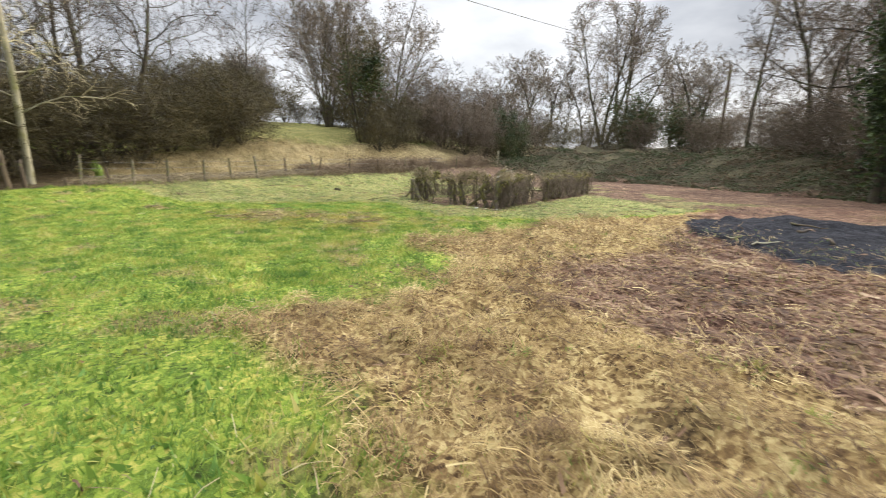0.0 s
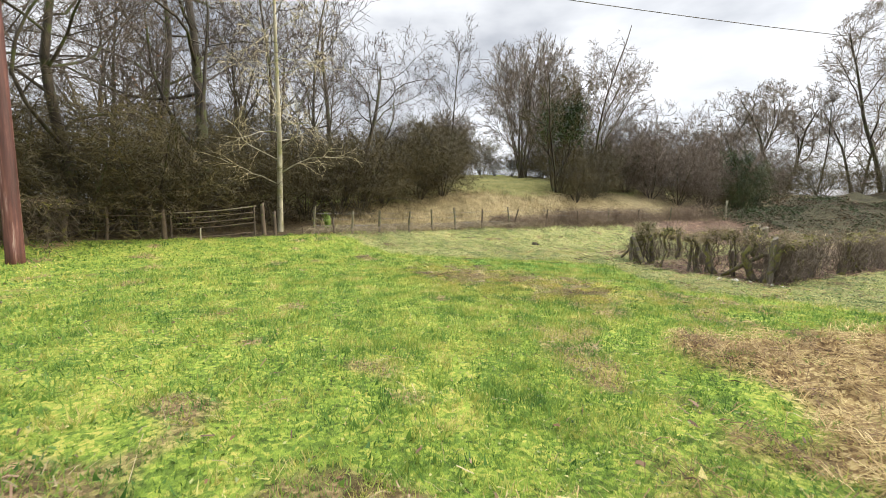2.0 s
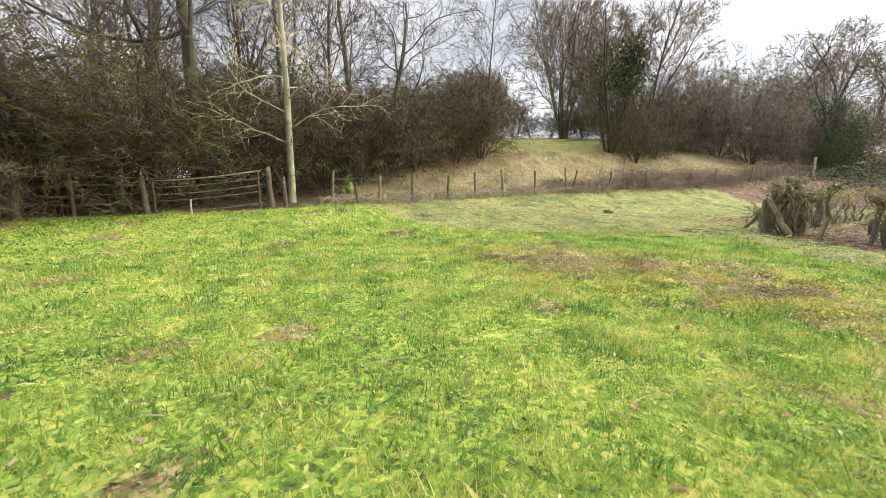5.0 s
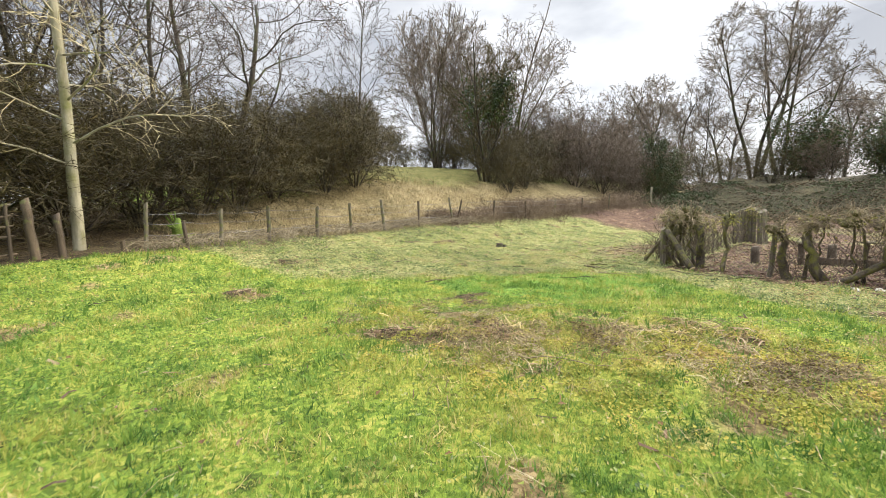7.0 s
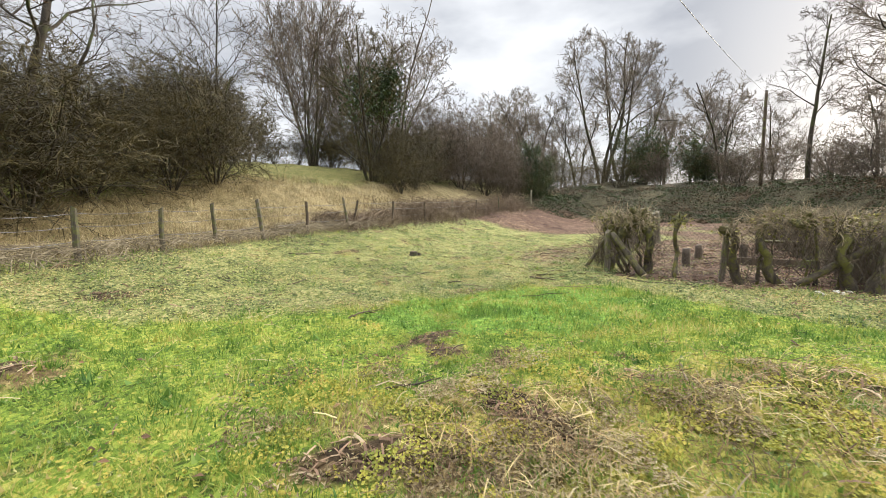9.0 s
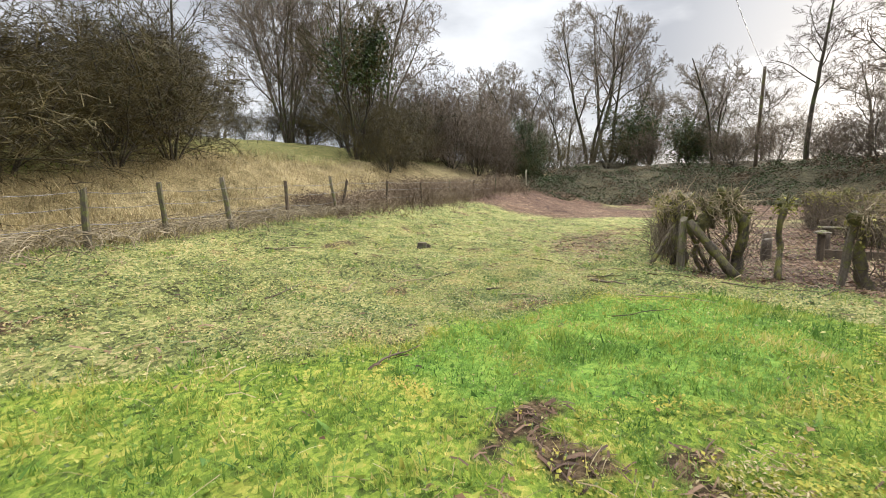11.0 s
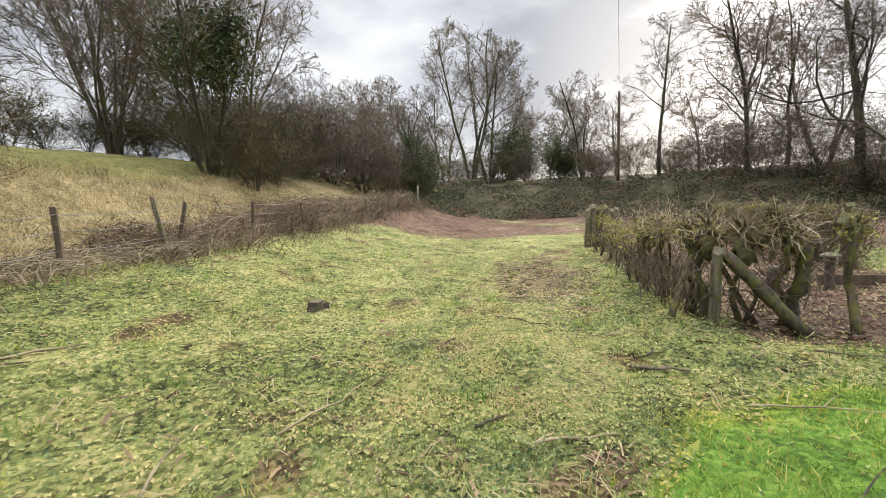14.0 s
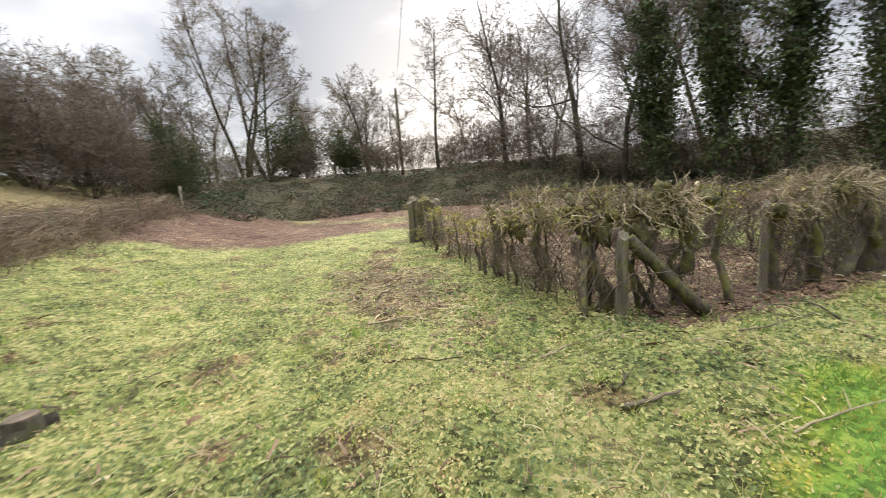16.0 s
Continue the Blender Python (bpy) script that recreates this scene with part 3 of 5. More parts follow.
def make_tree(name, label, seed, height, radius, spec, wood, twig, stems=1, lean=0.12, ivy=0, leaf_shape=0.6, ivy_top=0.6, ivy_low=0.0, ivy_r=0.9, leaf=0.16, leaf_mat=None, dead=0, category="tree", sides=6, round_top=None):
    """A tree or bush at the origin: trunk, crown of branches, and ivy or dead leaves where it has them."""
    rng = np.random.default_rng(seed)
    thing = new(name)
    out = [[] for _ in spec]
    for k in range(stems):
        tilt = lean * (1.0 if stems > 1 else 0.4)
        a = 6.28 * k / stems + rng.uniform(-0.4, 0.4)
        out_by = tilt * (rng.uniform(0.1, 1.9) if round_top else rng.uniform(0.5, 1.5))
        d = Vector((math.cos(a) * out_by, math.sin(a) * out_by, 1)).normalized()
        p = Vector((math.cos(a), math.sin(a), 0)) * (0.0 if stems == 1 else radius * rng.uniform(0.8, 2.2)) + Vector((0, 0, -0.25))
        grow(rng, p, d, height * rng.uniform(0.72, 1.08), radius * rng.uniform(0.8, 1.1), 0, spec, out)
    if round_top:
        # a rounded, uneven outline: nothing grows far past this egg
        mid, wide, up = round_top

        def inside(s):
            e = (s[0] + s[1]) * 0.5
            k = 1 + 0.22 * noise.noise(e * 0.45 + Vector((seed, 0, 0)))
            return e.z < mid and math.hypot(e.x, e.y) < wide * k or (e.x / wide) ** 2 + (e.y / wide) ** 2 + ((e.z - mid) / up) ** 2 < k * k

        out = [out[0]] + [[s for s in lv if inside(s)] for lv in out[1:]]
    big = out[0] + (out[1] if len(spec) > 3 else [])
    small = [s for lv in (out[2:-1] if len(spec) > 3 else out[1:-1]) for s in lv]
    v1, f1 = tubes(small, 3)
    v2, f2 = cones(out[-1])
    part("trunk", mesh_from("trunk", *tubes(big, sides), wood, True), None, thing)
    part("crown", mesh_from("crown", np.concatenate([v1, v2]), np.concatenate([tris(f1), f2 + len(v1)]), twig), None, thing, "bare winter twigs")
    if ivy:
        twigs = leaf_shape < 0.2
        pts = []
        low = [s for s in big if height * ivy_low <= s[0].z < height * ivy_top and (ivy_low == 0 or math.hypot(s[0].x, s[0].y) < 1.5)]
        wts = np.array([s[2] + 0.02 for s in low])
        for i in rng.choice(len(low), ivy, p=wts / wts.sum()):
            p, q, r, _ = low[i]
            fade = 1.1 - max(p.z, 0) / (height * ivy_top) * 0.7
            o = Vector(rng.normal(size=3)) * ivy_r * 0.5 * fade
            pts.append(p.lerp(q, rng.uniform()) + o)
        pts = [p for p in pts if p.z > 0.05]
        part("undergrowth" if twigs else "ivy", mesh_from("ivy", *flakes(pts, leaf, seed, shape=leaf_shape), leaf_mat or M_IVY), None, thing, "dead twigs and stems" if twigs else "dark green ivy leaves")
    if dead:
        ends = [small[i][1] for i in rng.integers(0, len(small), dead)]
        part("dead_leaves", mesh_from("dead_leaves", *flakes(ends, 0.10, seed + 1), M_DEADLEAF), None, thing, "few brown dead leaves")
    return tagged(thing, label, category)


def plant(proto, x, y, turn=0, size=1.0, tall=1.0, sink=0.0, label="", group=""):
    ob = copy_thing(proto, pose(x, y, gz(x, y) - 0.05 - sink, 0, 0, turn) @ Matrix.Diagonal((size, size, size * tall, 1)))
    return tagged(ob, label, group=group)


OAK = [(10, 0.12, 0.04, 11, 50, 0.58, 0.2, 0.42), (7, 0.22, 0.05, 8, 46, 0.52, 0.18, 0.5), (4, 0.24, 0.04, 7, 44, 0.52, 0.12, 0.5), (2, 0.26, 0.03, 6, 42, 0.62, 0.12, 0.55), (1, 0.25, 0.02, 0, 0, 0, 0, 0)]
ASH = [(9, 0.06, 0.04, 9, 38, 0.55, 0.3, 0.5), (6, 0.14, 0.09, 6, 36, 0.5, 0.2, 0.5), (4, 0.16, 0.05, 5, 38, 0.5, 0.15, 0.5), (2, 0.2, 0.04, 4, 36, 0.65, 0.15, 0.55), (1, 0.2, 0.03, 0, 0, 0, 0, 0)]
SLIM = [(9, 0.04, 0.03, 22, 42, 0.34, 0.25, 0.4), (5, 0.14, 0.05, 8, 38, 0.5, 0.15, 0.5), (3, 0.18, 0.03, 6, 38, 0.55, 0.1, 0.5), (1, 0.2, 0.02, 0, 0, 0, 0, 0)]
BUSH = [(6, 0.12, 0.02, 8, 46, 0.5, 0.1, 0.55), (4, 0.22, 0.02, 7, 46, 0.5, 0.1, 0.55), (2, 0.28, 0.03, 6, 46, 0.62, 0.1, 0.7), (1, 0.25, 0.0, 0, 0, 0, 0, 0)]
FAN = [(9, 0.05, 0.03, 10, 34, 0.46, 0.14, 0.5), (6, 0.12, 0.06, 7, 36, 0.5, 0.12, 0.5), (3, 0.17, 0.06, 6, 34, 0.52, 0.1, 0.55), (1, 0.2, 0.05, 5, 32, 0.6, 0.1, 0.6), (1, 0.2, 0.03, 0, 0, 0, 0, 0)]
OPEN = [(10, 0.075, 0.03, 9, 36, 0.46, 0.34, 0.5), (7, 0.17, 0.05, 8, 42, 0.5, 0.2, 0.5), (4, 0.2, 0.04, 7, 42, 0.5, 0.12, 0.5), (2, 0.22, 0.03, 5, 40, 0.6, 0.1, 0.6), (1, 0.2, 0.02, 0, 0, 0, 0, 0)]
TOPPED = [(12, 0.035, 0.02, 13, 58, 0.27, 0.45, 0.4), (5, 0.2, 0.03, 8, 45, 0.5, 0.25, 0.5), (3, 0.22, 0.02, 7, 42, 0.55, 0.15, 0.5), (2, 0.2, 0.0, 5, 40, 0.6, 0.1, 0.6), (1, 0.2, 0.0, 0, 0, 0, 0, 0)]

TWIG_R = 0.010
oak = make_tree("tree", "bare dark oak with spreading crooked limbs", 3, 13, 0.25, OAK, M_BARK, M_TWIG, ivy=0)
oak2 = make_tree("tree", "bare oak with twisted limbs and a few brown leaves", 8, 12, 0.21, OAK, M_BARK, M_TWIG, lean=0.3, dead=500)
TWIG_R = 0.017
fan_ash = make_tree("tree", "bare tree of many stems fanning into a round crown", 17, 12.4, 0.10, FAN, M_BARK_GREY, M_TWIG_GREY, stems=9, lean=0.5, sides=4, round_top=(6.6, 5.6, 6.2))
fan_open = make_tree("tree", "bare tree with curving limbs and an open round crown", 27, 13.0, 0.13, OPEN, M_BARK_GREY, M_TWIG_GREY, stems=4, lean=0.45, sides=4, round_top=(7.5, 5.4, 6.2))
fan_ivy = make_tree("tree", "bare many-stemmed tree with a dark ivy mass", 18, 9.5, 0.11, FAN, M_BARK, M_TWIG_MOSS, stems=4, lean=0.34, sides=4, ivy=3600, ivy_low=0.42, ivy_top=0.66, ivy_r=1.5, leaf=0.2, round_top=(4.5, 3.4, 4.6))
TWIG_R = 0.021
far_ash = make_tree("tree", "tall bare tree with open rising limbs", 19, 17.8, 0.24, OPEN, M_BARK, M_TWIG_GREY, stems=3, lean=0.24, sides=5, round_top=(11.5, 6.6, 7.6))
far_oak = make_tree("tree", "bare tree with crooked limbs on the bank", 23, 12.0, 0.2, OPEN, M_BARK, M_TWIG_GREY, stems=2, lean=0.36, sides=5, round_top=(7.2, 4.8, 5.4))
far_oak2 = make_tree("tree", "bare tree with brown leaves still clinging", 24, 11.4, 0.19, OAK, M_BARK, M_TWIG_GREY, lean=0.25, dead=450, sides=5, round_top=(6.6, 4.8, 5.2))
TWIG_R = 0.012
ash = make_tree("tree", "tall bare ash with many rising stems", 5, 13, 0.17, ASH, M_BARK, M_TWIG, stems=3, lean=0.3)
ivy_ash = make_tree("tree", "bare tree with dark ivy round its lower limbs", 6, 12, 0.2, ASH, M_BARK, M_TWIG, stems=2, lean=0.22, ivy=3600, ivy_top=0.62, ivy_r=1.5, leaf=0.2)
slim = make_tree("tree", "slender bare young tree with fine twigs", 7, 10, 0.09, SLIM, M_BARK, M_TWIG)
thorn = make_tree("bush", "dense bare hawthorn thicket of brown twigs", 9, 4.8, 0.05, BUSH, M_BARK, M_TWIG_MOSS, stems=8, lean=0.5, ivy=3000, ivy_top=0.72, ivy_r=1.7, leaf=0.42, leaf_shape=0.05, leaf_mat=M_UNDER, category="bush", sides=3)
red_bush = make_tree("bush", "dense reddish brown bare thicket", 10, 5.0, 0.045, BUSH, M_BARK, M_TWIG_RED, stems=9, lean=0.45, ivy=2600, ivy_top=0.8, ivy_r=1.7, leaf=0.45, leaf_shape=0.05, leaf_mat=M_UNDER_RED, category="bush", sides=3)
ivy_bush = make_tree("bush", "dark evergreen bush with ivy leaves", 12, 4.5, 0.05, BUSH, M_BARK, M_TWIG_MOSS, stems=6, lean=0.3, ivy=4200, ivy_top=1.0, ivy_r=1.1, leaf=0.14, category="bush", sides=3)
COLUMN = [(10, 0.018, 0.03, 12, 55, 0.28, 0.25, 0.5)] + ASH[1:]
ivy_column = make_tree("tree", "tall trunk wrapped in dark ivy to the top", 14, 15, 0.25, COLUMN, M_BARK, M_TWIG, ivy=8500, ivy_low=0.001, ivy_top=0.95, ivy_r=1.0, leaf=0.24, lean=0.0)
topped_tree = make_tree("tree", "tall thin bare tree crowned only at its top", 15, 16.5, 0.26, TOPPED, M_BARK, M_TWIG, sides=6, lean=0.0)
PROTOS = [fan_ash, fan_open, fan_ivy, far_ash, far_oak, far_oak2, oak, oak2, ash, ivy_ash, slim, thorn, red_bush, ivy_bush, ivy_column, topped_tree]


def polar(x0, y0, az, dist):
    return x0 + dist * math.sin(radians(az)), y0 + dist * math.cos(radians(az))


# the wood beyond the rails
rng_w = np.random.default_rng(21)
for az, dist, proto, size in [(-66, 19, oak2, 1.0), (-59, 25, oak, 1.05), (-54, 19.5, oak, 1.1), (-71, 24, oak, 0.95), (-78, 20, ash, 1.0), (-47, 23, slim, 1.35), (-42, 25, slim, 1.4), (-50, 30, ash, 1.0), (-35.5, 25, oak2, 0.85),
                              (-86, 22, oak2, 1.0), (-63, 32, ash, 1.1), (-40, 34, oak, 1.0), (-75, 32, oak, 1.1), (-24.6, 32, slim, 1.0)]:
    x, y = polar(-1, 1.5, az, dist)
    plant(proto, x, y, rng_w.uniform(0, 360), size, group="trees of the wood")
for az, dist, size in [(-88, 19, 1.0), (-80, 18, 1.0), (-74, 19, 1.0), (-69, 20, 1.0), (-64, 18.5, 0.95), (-60, 19, 1.05), (-56, 19, 0.9), (-52, 20.5, 1.0), (-47, 21, 0.95), (-43, 22, 1.0), (-39, 23, 0.95), (-36, 23.5, 1.0),
                       (-33, 25, 0.85), (-30, 29, 0.9),  (-84, 25, 1.2), (-77, 26, 1.2), (-70, 27, 1.2), (-62, 26, 1.2), (-55, 27, 1.3), (-48, 28, 1.3), (-42, 29, 1.3), (-36, 31, 1.2), (-30, 35, 1.1)]:
    x, y = polar(-1, 1.5, az, dist)
    plant(thorn, x, y, rng_w.uniform(0, 360), size * 1.05, rng_w.uniform(0.72, 1.12), group="thickets of the wood")
# trees on the hill and the thicket at its foot
for x, y, sz in [(-15.4, 33.0, 0.85), (-17.5, 36.5, 0.95), (-18.6, 41.0, 0.9), (-15.8, 46.5, 0.6), (-10.4, 45.6, 0.6), (-13.6, 45.8, 0.6), (-12.0, 46.2, 0.6), (-14.9, 30.6, 0.9), (-12.4, 25.7, 0.95), (-13.9, 27.6, 0.95), (-13.2, 24.3, 0.75), (-16.2, 31.5, 1.05)]:
    plant(thorn, x, y, rng_w.uniform(0, 360), sz, 0.9, group="bushes on the hill")
plant(fan_ash, -12.3, 45.0, 30, 1.12, group="trees on the hill")
plant(fan_ivy, -7.0, 35.5, 80, 1.0, group="trees on the hill")
plant(fan_open, -5.4, 44.5, 200, 1.0, group="trees on the hill")
plant(fan_ash, -21.5, 47.0, 250, 0.6, group="trees on the hill")
for x, y, s in [(-5.0, 38.8, 0.72), (-3.6, 39.9, 0.85), (-7.9, 43.4, 0.7), (-6.4, 35.2, 0.55), (-5.3, 34.0, 0.62), (-4.3, 36.4, 0.75), (-5.6, 42.5, 0.8)]:
    plant(thorn, x, y, rng_w.uniform(0, 360), s, 1.0, group="bushes on the hill")
for x, y, s in [(-2.2, 41.5, 0.85), (-0.2, 42.5, 0.95), (2, 43.2, 0.9), (4.2, 44.2, 0.82), (-1, 46.5, 1.0), (3, 48, 1.0), (6.4, 47, 0.85), (-20, 45, 0.8), (-24, 44, 0.9)]:
    plant(red_bush, x, y, rng_w.uniform(0, 360), s * rng_w.uniform(0.95, 1.15), rng_w.uniform(0.85, 1.2), group="thicket below the hill")
# the wood closes the view behind the hill
for x, y, s in [(-31, 50, 1.3), (-27, 52, 1.3), (-23, 50.5, 1.2), (-19.4, 52, 1.1), (-12.0, 52.5, 1.2), (-8.6, 50.5, 1.2), (-5.2, 52, 1.3), (-2, 51, 1.3), (1.4, 53, 1.4), (5, 53, 1.4), (9, 54, 1.3)]:
    plant(thorn if x < -6 else red_bush, x, y, rng_w.uniform(0, 360), s, rng_w.uniform(0.95, 1.25), group="thickets behind the hill")
plant(ivy_ash, 6.9, 44.8, 40, 0.62, 1.0, group="evergreen bushes by the bank")
for x, y, s in [(8.0, 45.5, 0.8), (6.2, 43.6, 0.62)]:
    plant(ivy_bush, x, y, rng_w.uniform(0, 360), s, 1.1, group="evergreen bushes by the bank")
# trees on the far bank, by bearing from the last part of the walk
for az, dist, proto, size in [(14, 64, far_oak2, 1.25), (17.5, 66, far_oak2, 1.4), (21, 62, far_oak, 1.3), (25, 58, slim, 1.3), (30.5, 60, far_ash, 1.2), (33.0, 62, far_ash, 1.1), (35.0, 54, ivy_bush, 1.7), (36, 55, ivy_bush, 1.4), (41, 60, far_oak2, 1.0), (45, 50, far_oak, 1.0), (42.5, 54, ivy_bush, 1.5), (43.5, 54, ivy_bush, 1.2), (53.9, 42, topped_tree, 1.0),
                              (58, 52, far_oak2, 0.95), (62.6, 38, far_oak, 1.15), (66, 44, far_oak2, 1.1), (71.5, 32, oak, 1.1), (76.5, 30, oak2, 1.1), (80, 36, far_oak, 1.2), (79.6, 26.5, ivy_column, 0.85), (86.0, 26, ivy_column, 1.1), (91.5, 26, ivy_column, 0.95), (98.9, 26, ivy_column, 0.9), (27, 70, far_oak, 1.2), (37.5, 72, far_oak, 1.1), (49, 62, far_oak2, 0.9), (69, 50, far_ash, 0.8), (86, 40, far_oak, 1.3)]:
    x, y = polar(-6.0, 14.5, az, dist)
    plant(proto, x, y, rng_w.uniform(0, 360), size, group="trees on the far bank")
for az, dist, size in [(38, 52, 0.8), (47, 47, 0.8), (51, 45, 0.8), (56, 42, 0.85), (60, 40, 0.9), (64, 37, 0.9), (68, 35, 0.8), (73, 33, 0.85), (78, 31, 0.9), (82, 30, 0.9), (22, 55, 0.9), (29, 56, 0.7), (98, 28, 1.0), (90, 31, 1.1), (106, 28, 1.0)]:
    x, y = polar(-6.0, 14.5, az, dist)
    plant(thorn if size > 0.95 else red_bush, x, y, rng_w.uniform(0, 360), size * 1.15, 1.05, group="scrub on the far bank")
for x, y, sz in [(12, 59, 1.3), (17, 61, 1.3), (22, 58, 1.1), (27, 60, 1.2), (34, 55, 1.1), (31, 49, 1.0), (35, 43, 1.0), (36, 37, 1.0)]:
    plant(thorn, x, y, rng_w.uniform(0, 360), sz, 0.8, group="scrub on the far bank")
for p in PROTOS:
    for o in (*p.children_recursive, p):
        bpy.data.objects.remove(o)


# ---- the post fence, the gate and the rails ----
def post_mesh(height, radius, seed, top_cut=0.0, sides=7, square=False):
    rng = np.random.default_rng(seed)
    n = 6
    pts = [(rng.normal() * 0.006, rng.normal() * 0.006, -0.25 + (height + 0.25) * i / (n - 1)) for i in range(n)]
    bm = path_tube(pts, [radius * (1.06 - 0.12 * i / (n - 1)) for i in range(n)], 4 if square else sides, 0.07, seed)
    for v in bm.verts:
        if v.co.z > height - 0.02:
            v.co.z += top_cut * v.co.x / radius
    return bm


def on_fence(s, d=0.0):
    return FENCE_X + 0.575 * s - 0.818 * d, FENCE_Y + 0.818 * s + 0.575 * d


def wire(pts, r=0.004, sides=4):
    return path_tube(pts, [r] * len(pts), sides)


def build_fence():
    fence = new("fence")
    fence.location = (*on_fence(0), gz(*on_fence(0)))
    o = Vector(fence.location)
    rng = np.random.default_rng(31)
    rows = [(1.55, 1.15, 0.045, M_POST, 3), (2.4, 0.72, 0.045, M_POST_DARK, -5), (3.17, 1.0, 0.05, M_POST, 1), (4.4, 1.02, 0.055, M_POST, 0), (5.83, 0.95, 0.05, M_POST, 2), (7.04, 1.05, 0.045, M_POST, -3),
            (8.37, 1.12, 0.055, M_POST, -6), (9.93, 1.0, 0.045, M_POST_DARK, 0), (11.73, 1.12, 0.045, M_POST, -8), (12.1, 0.98, 0.04, M_POST_DARK, 13), (1.13, 0.3, 0.05, M_POST_DARK, 0), (14.3, 0.95, 0.04, M_POST_DARK, 3),
            (16.8, 0.9, 0.04, M_POST_DARK, -4), (19.5, 1.0, 0.04, M_POST, 2), (22.5, 0.9, 0.04, M_POST_DARK, -3), (26, 0.95, 0.04, M_POST, 2)]
    tops = []
    for i, (s, h, r, m, tilt) in enumerate(rows):
        x, y = on_fence(s, 0.15 if s == 12.1 else 0.0)
        p = part("post", post_mesh(h, r, 40 + i, rng.uniform(-0.04, 0.04)), m, fence, "weathered wooden post")
        p.matrix_local = Matrix.Translation(Vector((x, y, gz(x, y) - 0.05)) - o) @ pose(0, 0, 0, rng.uniform(-3, 3), tilt, 35)
        if h > 0.6:
            tops.append((s, x, y, gz(x, y)))
    tops.sort()
    for h in (0.35, 0.62, 0.85):
        pts = []
        for a, b in zip(tops, tops[1:]):
            for k in range(3):
                f = k / 3
                pts.append((a[1] + (b[1] - a[1]) * f - o.x, a[2] + (b[2] - a[2]) * f - o.y, a[3] + (b[3] - a[3]) * f + h - o.z - 0.04 * math.sin(math.pi * f)))
        part("wire", wire(pts, 0.005), M_WIRE, fence)
    return tagged(fence, "old weathered post and wire fence along the field", "fence")


build_fence()


def build_gate():
    """An old field gate of sagging bars between a dark post and the rails."""
    ax, ay, bx, by = -14.45, 13.35, -15.9, 10.9
    gate = new("gate")
    gate.location = (ax, ay, gz(ax, ay))
    o = Vector(gate.location)
    za, zb = gz(ax, ay), gz(bx, by)
    for i, (ha, hb) in enumerate([(1.12, 0.88), (0.90, 0.70), (0.70, 0.50), (0.50, 0.33), (0.14, 0.02)]):
        pts = [(ax + (bx - ax) * f - o.x, ay + (by - ay) * f - o.y, (za + ha) * (1 - f) + (zb + hb) * f - o.z - 0.05 * math.sin(math.pi * f)) for f in np.linspace(0, 1, 8)]
        part("bar", path_tube(pts, [0.022] * 8, 6, 0.1, i), M_POST_DARK if i else M_POST, gate, smooth_shade=True)
    for f, h in ((0.03, 1.15), (0.97, 0.92)):
        x, y = ax + (bx - ax) * f, ay + (by - ay) * f
        p = part("upright", post_mesh(h, 0.035, 77 + int(f)), M_POST_DARK, gate, smooth_shade=True)
        p.location = (x - o.x, y - o.y, gz(x, y) - o.z)
    tagged(gate, "old sagging field gate of weathered bars", "gate")
    for x, y, h, r, m, name in [(-14.3, 13.55, 1.2, 0.08, M_POST_DARK, "dark weathered wooden gate post beside the gate"), (-14.14, 13.95, 0.9, 0.07, M_POST_DARK, "short dark leaning post beside the gate"), (-15.95, 10.8, 1.0, 0.08, M_POST_DARK, "dark wooden gate post at the rails")]:
        p = new("gate_post")
        p.location = (x, y, gz(x, y))
        part("shaft", post_mesh(h, r, int(h * 90), 0.06), m, p, smooth_shade=True)
        p.rotation_euler = (radians(2), radians(-2), 0.4)
        tagged(p, name, "post")


def build_rails():
    rails = new("rail_fence")
    ax, ay, bx, by = -16.0, 10.7, -19.8, 6.2
    rails.location = (ax, ay, gz(ax, ay))
    o = Vector(rails.location)
    for i, h in enumerate((0.98, 0.76, 0.54, 0.32)):
        pts = []
        for f in np.linspace(0, 1, 14):
            x, y = ax + (bx - ax) * f, ay + (by - ay) * f
            pts.append((x - o.x, y - o.y, gz(x, y) + h + 0.04 * math.sin(7 * f + i) - o.z))
        part("rail", path_tube(pts, [0.015] * 14, 6, 0.1, 50 + i), M_POST_DARK, rails, smooth_shade=True)
    for k, f in enumerate((0.25, 0.5, 0.75, 1.0)):
        x, y = ax + (bx - ax) * f, ay + (by - ay) * f
        p = part("post", post_mesh(1.1, 0.05, 60 + k), M_POST_DARK, rails, smooth_shade=True)
        p.location = (x - o.x, y - o.y, gz(x, y) - o.z)
    tagged(rails, "low weathered rail fence in front of the wood", "fence")
    m = new("marker_post")
    x, y = -15.0, 11.45
    m.location = (x, y, gz(x, y))
    part("shaft", post_mesh(0.42, 0.025, 91), M_PALE, m, smooth_shade=True)
    tagged(m, "short pale stick standing before the gate", "post")


build_gate()
build_rails()


